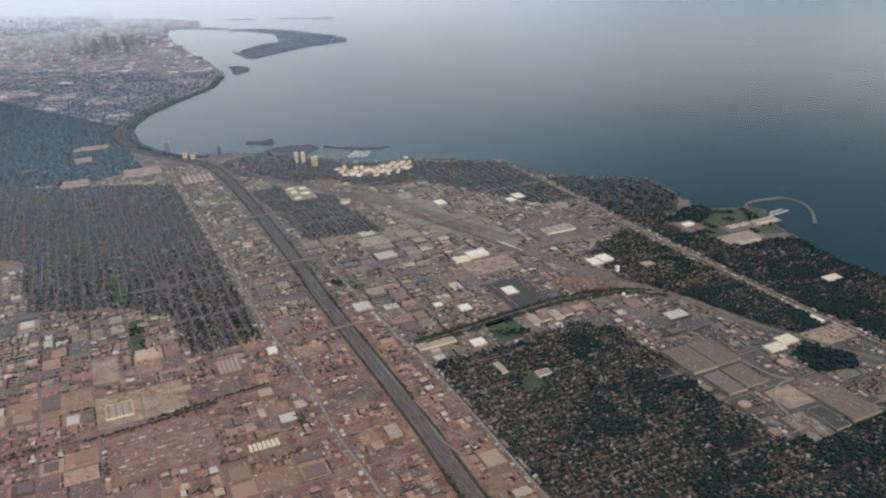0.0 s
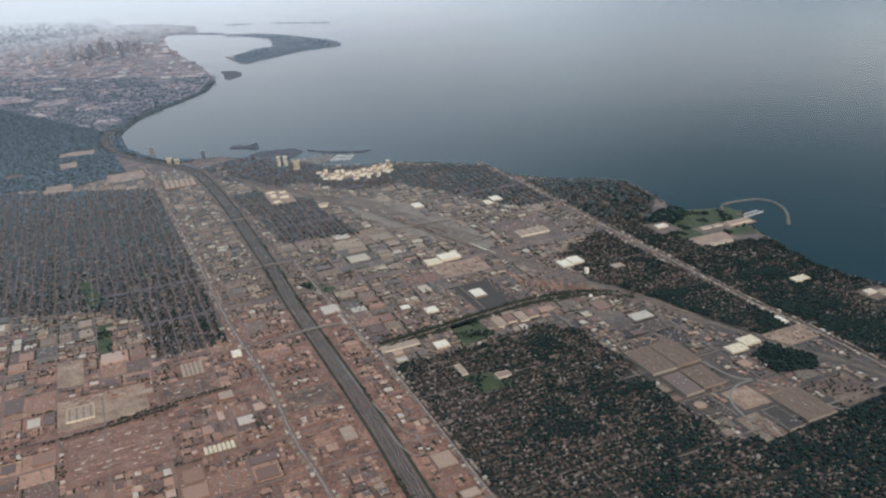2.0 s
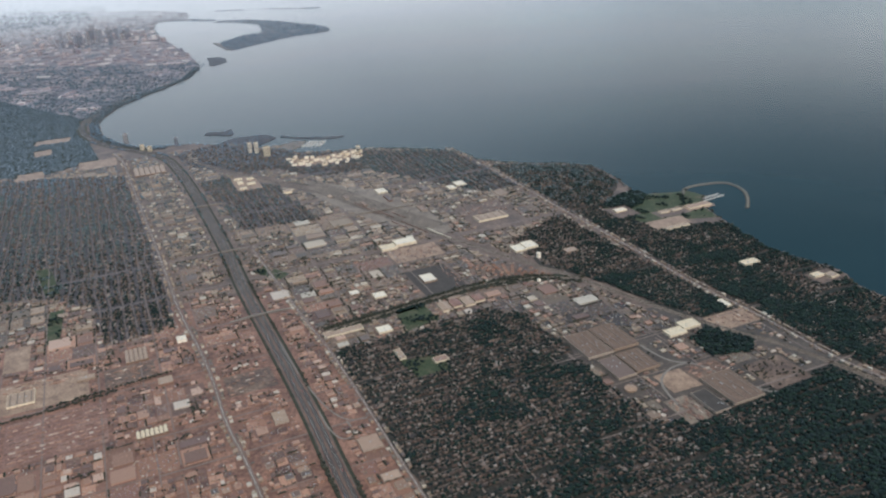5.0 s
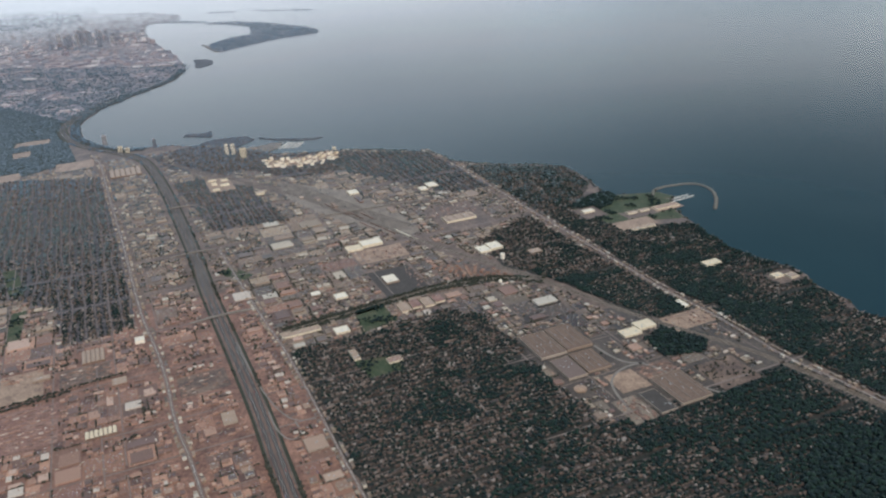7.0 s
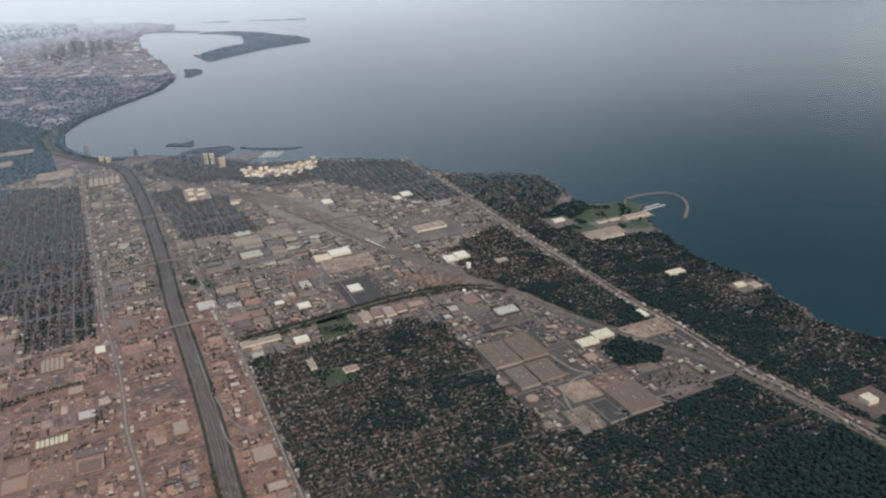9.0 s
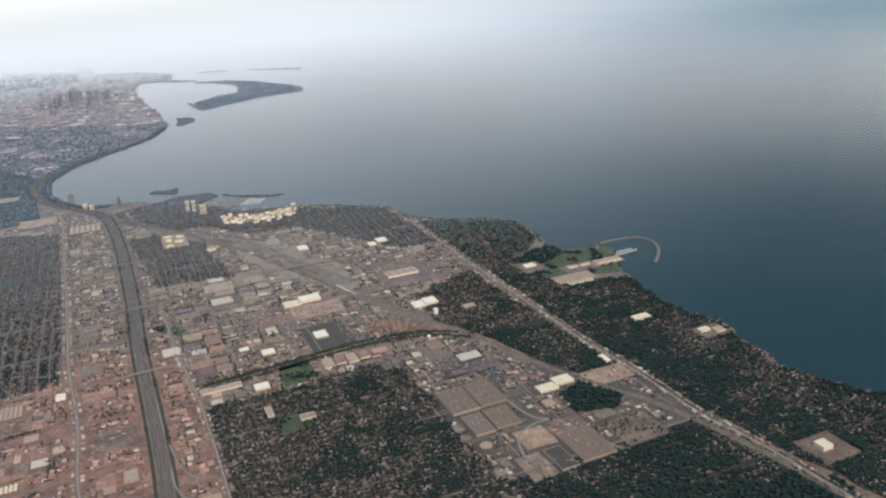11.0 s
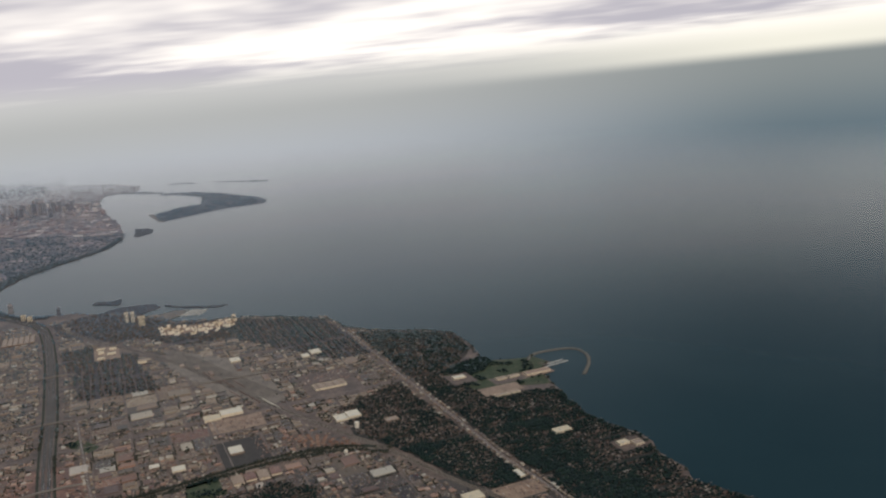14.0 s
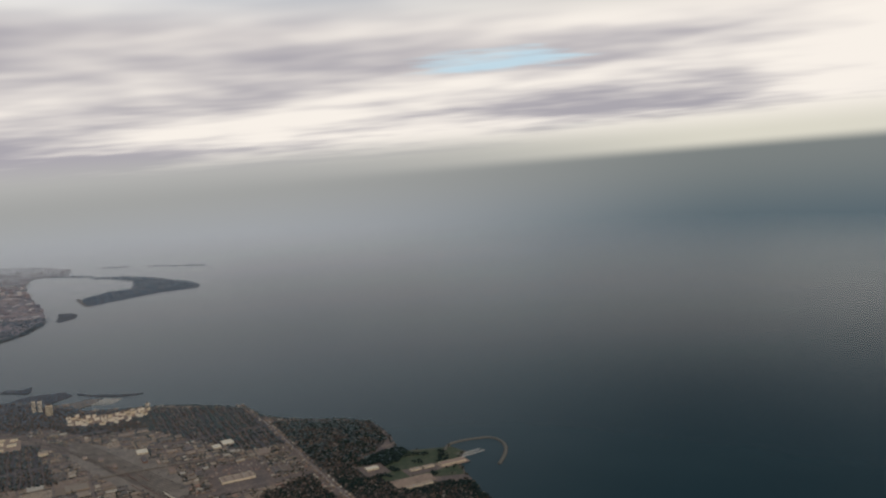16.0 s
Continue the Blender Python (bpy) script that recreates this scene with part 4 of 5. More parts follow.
# bright apartment blocks behind the marina; white paint stands in for a sun patch
for i in range(110):
    f = i / 109
    u, v = 177 + 58 * f + rng.uniform(-1, 1), 606 - 14 * math.sin(f * 2.8) + rng.uniform(-17, 9)
    x, y = uv_xy(u, v)
    if inside(LAND, x, y) and is_free(u, v, 2.5, 2):
        tower(x, y, rng.uniform(2.4, 4.6), rng.uniform(1.4, 2.2), rng.uniform(1.2, 2.8), M_CREAM if rng.random() < 0.35 else M_WHITE, "low pale apartment block near the marina", "apartment block", GRID + rng.choice((0, 0, 0.4, -0.4)), 0, "blocks behind the marina")
take_rect(180, 234, 586, 604)
# sandy sheet carries the sun patch on the ground
sheet("ground", [uv_xy(178, 588), uv_xy(206, 580), uv_xy(236, 592), uv_xy(232, 612), uv_xy(205, 606), uv_xy(180, 616)], 0.07, M_TAN, "pale paved grounds of apartment blocks", category="yard")
tower(*uv_xy(236, 606), 3.2, 2.6, 3.4, M_WHITE, "bright white block at the end of a row near the lake", "apartment block", floors=2)

# ---- bridges ----
def bridge(name, points, width, top_z, label):
    """A deck on piers with parapets, ramping up from both ends."""
    ob = thing(name, *points[0], label, "bridge")
    pts, n = [], 16
    (x0, y0), (x1, y1) = points
    for i in range(n + 1):
        f = i / n
        pts.append((f * (x1 - x0), f * (y1 - y0)))
    zs = [0.1 + top_z * min(1.0, 3.2 * min(i / n, 1 - i / n)) for i in range(n + 1)]
    b = Batch()
    ribbon(b, pts, width, zs)
    part("deck", b, M_CONCRETE, ob)
    for off in (-width / 2, width / 2):
        b = Batch()
        for k in range(n):
            (xa, ya), (xb, yb) = pts[k], pts[k + 1]
            L = math.hypot(xb - xa, yb - ya)
            nx, ny = (yb - ya) / L * off, -(xb - xa) / L * off
            q = [(xa + nx, ya + ny), (xb + nx, yb + ny)]
            b.add([(q[0][0], q[0][1], zs[k] - 0.35), (q[1][0], q[1][1], zs[k + 1] - 0.35), (q[1][0], q[1][1], zs[k + 1] + 0.12), (q[0][0], q[0][1], zs[k] + 0.12)], [(0, 1, 2, 3)])
        part("parapet", b, M_CONCRETE, ob)
    for k in (5, 8, 11):
        b = Batch()
        b.box(*pts[k], 0, 0.3, width * 0.8, zs[k] - 0.05, math.atan2(y1 - y0, x1 - x0))
        part("pier", b, M_CONCRETE, ob)
    take_line(points, width + 0.5)


bridge("road_bridge", [uv_xy(84, 345.5), uv_xy(118, 345.5)], 1.4, 0.8, "pale concrete road bridge over the motorway")
bridge("road_bridge", [uv_xy(82, 529), uv_xy(114, 529)], 1.2, 0.8, "concrete road bridge over the motorway near houses")
bridge("road_bridge", [uv_xy(84, 438), uv_xy(112, 438)], 1.2, 0.8, "concrete bridge over the motorway among yards")
bridge("road_bridge", [uv_xy(172, 459), uv_xy(258, 452)], 1.5, 0.9, "long road bridge across the rail yard")

# ---- railway wagons ----
def wagon(x, y, ang, mat, label, L=1.8):
    ob = thing("railway_wagon", x, y, label, "railway wagon", "wagons in the yard")
    ob.rotation_euler = (0, 0, ang)
    b = Batch()
    b.box(0, 0, 0.2, L, 0.32, 0.35, 0, True)
    part("body", b, mat, ob)
    for s in (-1, 1):
        b = Batch()
        b.box(s * L * 0.32, 0, 0.1, 0.35, 0.26, 0.12, 0, True)
        part("bogie", b, M_RAIL, ob)


for row, (u, v0, v1) in enumerate(((220.5, 389, 411), (218, 396, 408), (212, 404, 430), (206, 410, 434), (203, 440, 462), (197, 452, 480), (209, 436, 450))):
    v = v0
    while v < v1:
        f = (v - v0) / 22
        x, y = uv_xy(u + 3 - 6 * f, v)
        wagon(x, y, GRID + math.pi / 2 + 0.27, M_WHITE if row < 2 else M_RED, "white railway wagon on a yard track" if row < 2 else "rust-red railway wagon on a yard track")
        v += 1.95

# ---- breakwater, docks, boats ----
ARM = smooth([(189, 508), (191, 516), (194, 522), (206, 528), (223, 531), (230, 518), (229, 500), (222, 480)])
b = Batch()
n = len(ARM)
prof = ((-1.2, -0.5), (-0.5, 0.35), (0.5, 0.35), (1.2, -0.5))
vs = []
for i, (x, y) in enumerate(ARM):
    x0, y0 = ARM[max(0, i - 1)]
    x1, y1 = ARM[min(n - 1, i + 1)]
    L = math.hypot(x1 - x0, y1 - y0)
    for o, z in prof:
        k = 1 + 0.25 * noise.noise((x * 0.5, y * 0.5, o))
        vs.append((x + (y1 - y0) / L * o * k, y - (x1 - x0) / L * o * k, z * k))
b.add(vs, [(4 * i + k, 4 * i + k + 1, 4 * i + k + 5, 4 * i + k + 4) for i in range(n - 1) for k in range(3)])
arm = tagged(new("breakwater"), "curved breakwater of pale armour stone sheltering a small harbour", "breakwater")
part("core", b, M_STONE, arm)
b = Batch()
for x, y in rough_line(ARM, 0.5, 0.2):
    for _ in range(3):
        a = rng.uniform(0, 6.28)
        b.box(x + rng.uniform(-1.0, 1.0), y + rng.uniform(-1.0, 1.0), -0.4, rng.uniform(0.3, 0.6), rng.uniform(0.3, 0.6), rng.uniform(0.5, 0.8), a)
tagged(part("stone_armour", b, M_STONE, arm), kind="stuff")


def boat(x, y, ang, L):
    ob = thing("sailing_boat", x, y, "small white boat moored at a dock", "boat", "boats in the harbour")
    ob.rotation_euler, ob.location.z = (0, 0, ang), -0.35
    b = Batch()
    b.add([(-L / 2, -0.15, 0.2), (L * 0.2, -0.17, 0.2), (L / 2, 0, 0.24), (L * 0.2, 0.17, 0.2), (-L / 2, 0.15, 0.2), (-L / 2, -0.1, -0.05), (L * 0.3, 0, -0.05), (-L / 2, 0.1, -0.05)],
          [(0, 1, 2, 3, 4), (0, 5, 6, 1), (1, 6, 2), (2, 6, 3), (3, 6, 7, 4), (4, 7, 5, 0)])
    part("hull", b, M_BOAT, ob)
    b = Batch()
    b.box(-L * 0.05, 0, 0.2, L * 0.35, 0.2, 0.12, 0)
    part("cabin", b, M_WHITE, ob)
    b = Batch()
    b.box(L * 0.08, 0, 0.2, 0.03, 0.03, 1.1, 0)
    part("mast", b, M_VENT, ob)


def dock(x0, y0, x1, y1, label):
    ob = thing("floating_dock", x0, y0, label, "dock")
    b = Batch()
    L, a = math.hypot(x1 - x0, y1 - y0), math.atan2(y1 - y0, x1 - x0)
    b.box((x1 - x0) / 2, (y1 - y0) / 2, -0.36, L, 0.6, 0.25, a, True)
    part("walkway", b, M_DOCK, ob)
    k = 0.8
    while k < L:
        for s in (-1, 1):
            px, py = x0 + math.cos(a) * k - math.sin(a) * s * 0.8, y0 + math.sin(a) * k + math.cos(a) * s * 0.8
            if rng.random() < 0.85:
                boat(px, py, a + math.pi / 2 * s, rng.uniform(0.9, 1.3))
        k += 0.85


dock(*uv_xy(390, 366), *uv_xy(409, 368.5), "straight floating dock with moored boats behind the breakwater")
dock(*uv_xy(391, 362.5), *uv_xy(411, 365), "second floating dock crowded with white boats")
for i in range(5):
    dock(-96 + i * 3.6, 664 + i * 0.3, -92 + i * 3.3, 684 - i * 0.4, "marina dock lined with white boats")

# ---- silo and dome ----
def round_tank(name, x, y, r, h, dome, mat, label):
    ob = thing(name, x, y, label, name)
    bm = bmesh.new()
    bmesh.ops.create_cone(bm, cap_ends=True, segments=20, radius1=r, radius2=r, depth=h, matrix=Matrix.Translation((0, 0, h / 2)))
    me = bpy.data.meshes.new("shell")
    bm.to_mesh(me)
    bm.free()
    me.materials.append(mat)
    new("shell", me).parent = ob
    bm = bmesh.new()
    bmesh.ops.create_cone(bm, cap_ends=False, segments=20, radius1=r * 1.03, radius2=r * 0.1, depth=dome, matrix=Matrix.Translation((0, 0, h + dome / 2)))
    me = bpy.data.meshes.new("roof")
    bm.to_mesh(me)
    bm.free()
    me.materials.append(mat)
    new("roof", me).parent = ob
    take_line([(x, y), (x + 0.1, y)], 2 * r)


round_tank("storage_tank", *uv_xy(255, 337.5), 1.3, 3.0, 0.4, M_WHITE, "white cylindrical storage tank beside a white warehouse")
round_tank("storage_tank", *uv_xy(240, 311), 1.0, 0.9, 0.7, M_WHITE, "small white domed tank beside the railway")
round_tank("storage_tank", *uv_xy(221.5, 204.5), 2.6, 0.6, 0.4, M_TAN, "broad low tan tank beside a street")

# ---- curved red terraces ----
for k in range(5):
    for i in range(11):
        a = 0.35 + i * 0.16
        r = 8 + k * 3.0
        x, y = 70 + r * 1.6 * math.cos(a + 0.4), 385 + r * math.sin(a)
        u, v = xy_uv(x, y)
        if is_free(u, v, 1.6, 1.2):
            ob = thing("terrace_house", x, y, "red-roofed terrace house in a curved row", "house", "red terraces")
            ob.rotation_euler = (0, 0, a + 0.4)
            b = Batch()
            b.box(0, 0, 0, 1.3, 1.7, 0.7, 0)
            part("wall", b, M_WALL_OB, ob)
            b = Batch()
            b.house(0, 0, 0.702, 1.4, 1.8, 0.04, 0.45, 0)
            part("roof", b, M_RED, ob)
            take_line([(x, y), (x + 0.1, y)], 1.5)

# ---- industrial blocks ----
lots, grey_lots, dark_lots, cars, streets, trees, mid_trees, far_trees, clutter, scrub = (Batch() for _ in range(10))
hill_trees = Batch()


def is_warm(u, v):
    """Lots beside the motorway take the redder copies, for the window's warm tint there."""
    return rng.random() < min(1.0, max(0.0, (440 - v) / 110)) * (1.0 if u < 121 else 0.25)
halls, plots = [], []


grove = []


def plant_tree(x, y, r=None):
    grove.append((x, y, r or rng.uniform(0.42, 0.85)))


def fill_lot(u0, u1, v0, v1):
    w, d = u1 - u0, v1 - v0
    if w < 1.6 or d < 1.6:
        return
    u, v = (u0 + u1) / 2, (v0 + v1) / 2
    x, y = uv_xy(u, v)
    if zone(x, y) != "ind" or not is_free(u, v, w * 0.9, d * 0.9):
        if w > 4.5 or d > 4.5:
            split(u0, u1, v0, v1, 3.4)
        return
    plots.append((x, y, 0.045 + rng.random() * 0.01, w - 0.25, d - 0.25, dark_lots if u > 190 and v < 300 else lots if is_warm(u, v) else grey_lots))
    for _ in range(int(w * d * 0.2)):
        px, py = uv_xy(rng.uniform(u0 + 0.3, u1 - 0.3), rng.uniform(v0 + 0.3, v1 - 0.3))
        a = rng.random()
        clutter.box(px, py, 0.04, 0.25 + a * 0.9, 0.22 + 0.3 * rng.random(), rng.uniform(0.12, 0.35), GRID + rng.choice((0, 0, math.pi / 2)))
    kind = rng.random()
    if kind < 0.62:
        bw, bd = w * rng.uniform(0.5, 0.86), d * rng.uniform(0.45, 0.84)
        du, dv = (w - bw - 0.5) * rng.uniform(-0.5, 0.5), (d - bd - 0.5) * rng.uniform(-0.5, 0.5)
        halls.append((u + du, v + dv, bw, bd, rng.uniform(0.3, 0.75)))
        if rng.random() < 0.5:
            halls.append((u + du + bw * 0.5 + 0.35, v + dv - bd * 0.2, 0.7, bd * 0.4, 0.4))
    else:
        nr = int(d / 1.1)
        for r in range(nr):
            k = u0 + 0.5
            while k < u1 - 0.5:
                if rng.random() < 0.2:
                    px, py = uv_xy(k, v0 + 0.6 + r * 1.1)
                    cars.box(px, py, 0.06, 0.2, 0.42, 0.1)
                    cars.box(px, py, 0.16, 0.18, 0.22, 0.06)
                k += 0.3
    if rng.random() < (0.5 if v < 360 else 0.85):
        edge, n = rng.randrange(4), int(max(w, d) / 0.8)
        for i in range(n):
            if rng.random() < 0.7:
                f = i / n
                q = ((u0 + f * w, v0), (u0 + f * w, v1), (u0, v0 + f * d), (u1, v0 + f * d))[edge]
                plant_tree(*uv_xy(*q), rng.uniform(0.3, 0.6))


def split(u0, u1, v0, v1, size=0):
    size = size or rng.choice((5, 7, 9, 12, 16, 20))
    w, d = u1 - u0, v1 - v0
    if max(w, d) <= size:
        return fill_lot(u0, u1, v0, v1)
    f = rng.uniform(0.36, 0.64)
    if w > d:
        split(u0, u0 + w * f, v0, v1, size)
        split(u0 + w * f, u1, v0, v1, size)
    else:
        split(u0, u1, v0, v0 + d * f, size)
        split(u0, u1, v0 + d * f, v1, size)


def street(u0, v0, u1, v1, w, z):
    """A street, laid where the land is built over with halls or houses."""
    n = max(1, int(math.hypot(u1 - u0, v1 - v0) / 3))
    for i in range(n):
        a, c = i / n, (i + 1) / n
        p, q = uv_xy(u0 + (u1 - u0) * a, v0 + (v1 - v0) * a), uv_xy(u0 + (u1 - u0) * c, v0 + (v1 - v0) * c)
        m = ((p[0] + q[0]) / 2, (p[1] + q[1]) / 2)
        if (math.floor(m[0]), math.floor(m[1])) not in TAKEN and zone(*m) in ("ind", "res"):
            ribbon(streets, [p, q], w, z)


ulines = [-130, -108, -84, -62, -40, -18, 0, 22, 48, 69, 97, 120, 141, 160, 181, 206, 230, 256, 282, 306, 330]
vlines = [150, 182, 210, 238, 263, 285, 306, 326, 345, 370, 392, 415, 440, 468, 500, 530, 560, 590, 620, 650, 690]
for ua, ub in zip(ulines, ulines[1:]):
    for va, vb in zip(vlines, vlines[1:]):
        split(ua + 0.5, ub - 0.5, va + 0.5, vb - 0.5)
for u in ulines:
    street(u, 150, u, 690, 0.6, 0.07)
for v in vlines:
    street(-130, v, 330, v, 0.6, 0.072)
halls.sort(key=lambda q: math.hypot(q[0] - 120, q[1] - 150))
rest, grey_rest = Batch(), Batch()
for i, (u, v, w, d, h) in enumerate(halls):
    if i < 300 and w > 2.5 and d > 2.5:
        flat_building("industrial_building", u - w / 2, u + w / 2, v - d / 2, v + d / 2, h, M_ROOF_OB, M_WALL_OB, "low flat-roofed industrial hall on a paved lot", "industrial building", "halls of the industrial district", 2)
    else:
        x, y = uv_xy(u, v)
        heap = rest if is_warm(u, v) else grey_rest
        heap.box(x, y, 0, w, d, h)
        if w > 2 and d > 2:
            heap.box(*uv_xy(u + w * 0.2, v + d * 0.15), h, 0.5, 0.4, 0.2)
rest.done("industrial_halls", M_ROOFS, "crowd of low flat-roofed halls", "stuff", "buildings")
grey_rest.done("industrial_halls", M_ROOFS_GREY, "crowd of grey-brown flat-roofed halls", "stuff", "buildings")
clutter.done("yard_clutter", M_ROOFS_GREY, "trucks, skips and crates scattered over the lots", "stuff", "goods")
plots.sort(key=lambda q: (q[5] is not lots, math.hypot(q[0] + 40, q[1] - 230)))
for i, (x, y, z, w, d, heap) in enumerate(plots):
    if i < 300 and heap is lots:
        b = Batch()
        b.box(x, y, 0.0, w, d, z + 0.01)
        link("paved_lot", b.v, b.f, M_LOT_OB, works_ground)
    else:
        heap.quad(x, y, z, w, d)
dark_lots.done("paved_lots", M_LOT_DARK, "dark tarmac lots round large warehouses", "stuff", "yard")
grey_lots.done("paved_lots", M_LOT_GREY, "patchwork of grey-brown paved lots", "stuff", "yard")
lots.done("paved_lots", M_LOT, "patchwork of paved and earthen lots", "stuff", "yard")
cars.done("parked_cars", M_CARS, "rows of parked cars", "stuff", "car")

# ---- clumps of trees between the works ----
for _ in range(420):
    u, v = rng.uniform(-120, 320), rng.uniform(250, 640)
    if zone(*uv_xy(u, v)) == "ind" and noise.noise((u * 0.03, v * 0.03, 7.0)) > -0.1:
        long_u = rng.random() < 0.5
        for _ in range(rng.randrange(5, 16)):
            tu, tv = u + rng.gauss(0, 2.2 if long_u else 0.6), v + rng.gauss(0, 0.6 if long_u else 2.2)
            if is_free(tu, tv, 0.3, 0.3):
                plant_tree(*uv_xy(tu, tv), rng.uniform(0.35, 0.7))

# ---- sheds and scrub in the rail yard ----
for u, v, w, d in ((196, 470, 2.5, 9), (189, 490, 3, 7), (214, 470, 3, 12), (226, 440, 4, 10), (222, 462, 2, 8), (180, 500, 3, 5)):
    flat_building("rail_shed", u, u + w, v, v + d, 0.8, M_ROOF_OB, M_WALL_OB, "long low shed beside railway tracks", "shed", "rail yard sheds", 1)
for _ in range(420):
    x, y = rng.uniform(-78, 38), rng.uniform(452, 572)
    if inside(YARD, x, y) and noise.noise((x * 0.06, y * 0.06, 1.0)) > 0.12:
        plant_tree(x, y, rng.uniform(0.3, 0.6))

for _ in range(160):
    u, v = rng.uniform(272, 292), rng.uniform(177, 197)
    if noise.noise((u * 0.2, v * 0.2, 1.0)) > -0.05:
        plant_tree(*uv_xy(u, v), rng.uniform(0.3, 0.6))

# ---- traffic queueing on the motorway ----
traffic = Batch()
for (xa, ya), (xb, yb) in zip(HIGHWAY, HIGHWAY[1:]):
    L = math.hypot(xb - xa, yb - ya)
    for k in range(int(L / 1.5)):
        if rng.random() < 0.5:
            f, o = rng.random(), rng.choice((-1.35, 1.35)) + rng.choice((-0.6, 0.0, 0.6))
            long = 1.5 if rng.random() < 0.12 else 0.45
            a = math.atan2(yb - ya, xb - xa)
            px, py = xa + (xb - xa) * f + (yb - ya) / L * o, ya + (yb - ya) * f - (xb - xa) / L * o
            traffic.box(px, py, 0.12, long, 0.2, 0.11 if long < 1 else 0.32, a)
            if long < 1:
                traffic.box(px, py, 0.23, 0.22, 0.17, 0.06, a)
traffic.done("cars", M_CARS, "scattered cars and lorries on the motorway", "stuff", "car")

# ---- shops along the main roads ----
shops = Batch()
for line, reach in ((LAKESHORE, 1.5), (WEST, 1.5), (EAST, 1.2)):
    for (xa, ya), (xb, yb) in zip(line, line[1:]):
        L, k = math.hypot(xb - xa, yb - ya), 0.0
        while k < L:
            w = rng.uniform(0.7, 2.2)
            for s in (-1, 1):
                if rng.random() < 0.5:
                    d = rng.uniform(0.8, 1.7)
                    o = s * (reach * 0.6 + d * 0.5 + rng.uniform(0.1, 0.5))
                    shops.box(xa + (xb - xa) * k / L + (yb - ya) / L * o, ya + (yb - ya) * k / L - (xb - xa) / L * o, 0, w * 0.92, d, rng.uniform(0.5, 1.1), math.atan2(yb - ya, xb - xa))
            k += w
shops.done("shops", M_ROOFS_GREY, "rows of small flat-roofed shops along the main roads", "stuff", "buildings")

# ---- stored goods, trailers and heaps in the open yards ----
goods = Batch()
for u0, u1, v0, v1, n, along in ((-13, 23, 270, 299, 420, True), (-17, 17, 325, 332, 60, True), (73, 92, 278, 293, 40, True), (183, 211, 371, 388, 70, False), (247, 277, 415, 433, 80, False), (250, 266, 198, 207, 50, True), (287, 310, 225, 237, 40, False), (228, 238, 175, 190, 60, False), (25, 46, 311, 325, 60, True), (200, 205, 324, 356, 40, False)):
    for _ in range(n):
        u, v = rng.uniform(u0, u1), v0 + (v1 - v0) * (rng.randrange(9) + 0.5 + rng.uniform(-0.12, 0.12)) / 9
        w, d = rng.uniform(0.5, 2.4), rng.uniform(0.25, 0.6)
        x, y = uv_xy(u, v)
        goods.box(x, y, 0.05, *((w, d) if along else (d, w)), rng.uniform(0.15, 0.4), GRID + rng.uniform(-0.05, 0.05))
goods.done("stored_goods", M_ROOFS, "rows of containers, trailers and stacked goods", "stuff", "goods")

# ---- houses and gardens ----
houses, homes = Batch(), []


def house_row(poly, along_u, gap, leafy):
    """Streets through one district, with houses on both sides and trees between."""
    corners = [xy_uv(*p) for p in poly]
    us, vs = [p[0] for p in corners], [p[1] for p in corners]
    a0, a1, c0, c1 = (min(us), max(us), min(vs), max(vs)) if along_u else (min(vs), max(vs), min(us), max(us))
    c = c0 + 2
    while c < c1:
        a = a0
        while a < a1:
            bend = 2.2 * noise.noise((a * 0.03, c * 0.11, 3.0))
            for side in (-1, 1):
                q = c + bend + side * rng.uniform(1.0, 2.2)
                s = a + rng.uniform(-0.5, 0.5)
                u, v = (s, q) if along_u else (q, s)
                x, y = uv_xy(u, v)
                ok = zone(x, y) == "res"
                thick = 0.75 * noise.noise((x * 0.03, y * 0.03, 2.0)) + 0.7 * noise.noise((x * 0.1, y * 0.1, 9.0)) + leafy + (0.75 * max(0.0, min(1.0, (u - 130) / 120)) - 0.33 if poly is RES["south"] else 0.0)
                if ok and rng.random() < 0.9 - 0.7 * max(0, thick) and is_free(u, v, 0.8, 1.0):
                    w, d = rng.uniform(0.65, 1.0), rng.uniform(0.85, 1.5)
                    if rng.random() < 0.04:
                        w, d = w * 2.2, d * 2.4
                    homes.append((x, y, w, d, rng.uniform(0.4, 0.65), rng.uniform(0.16, 0.34), GRID + rng.uniform(-0.12, 0.12) + (math.pi / 2 if rng.random() < 0.6 else 0)))
                n = 1 + (rng.random() < 0.2 + thick) + (rng.random() < 0.45 + thick) + (rng.random() < 0.1 + thick) + (rng.random() < thick)
                for _ in range(n if ok else 0):
                    e = c + bend + side * rng.uniform(0.3 if along_u else 0.8, gap * 0.5)
                    f = a + rng.uniform(-0.8, 0.8)
                    tu, tv = (f, e) if along_u else (e, f)
                    if is_free(tu, tv, 0.3, 0.3):
                        plant_tree(*uv_xy(tu, tv), rng.uniform(0.35, 0.78 + 0.3 * max(0, thick)))
            if int(a) % 3 == 0 and zone(*(uv_xy(a, c) if along_u else uv_xy(c, a))) == "res":
                p, q = (uv_xy(a, c + bend), uv_xy(a + 3.5, c + bend)) if along_u else (uv_xy(c + bend, a), uv_xy(c + bend, a + 3.5))
                ribbon(streets, [p, q], 0.35 if along_u else 0.5, 0.055)
            a += 1.25
        c += gap * rng.uniform(0.8, 1.25)


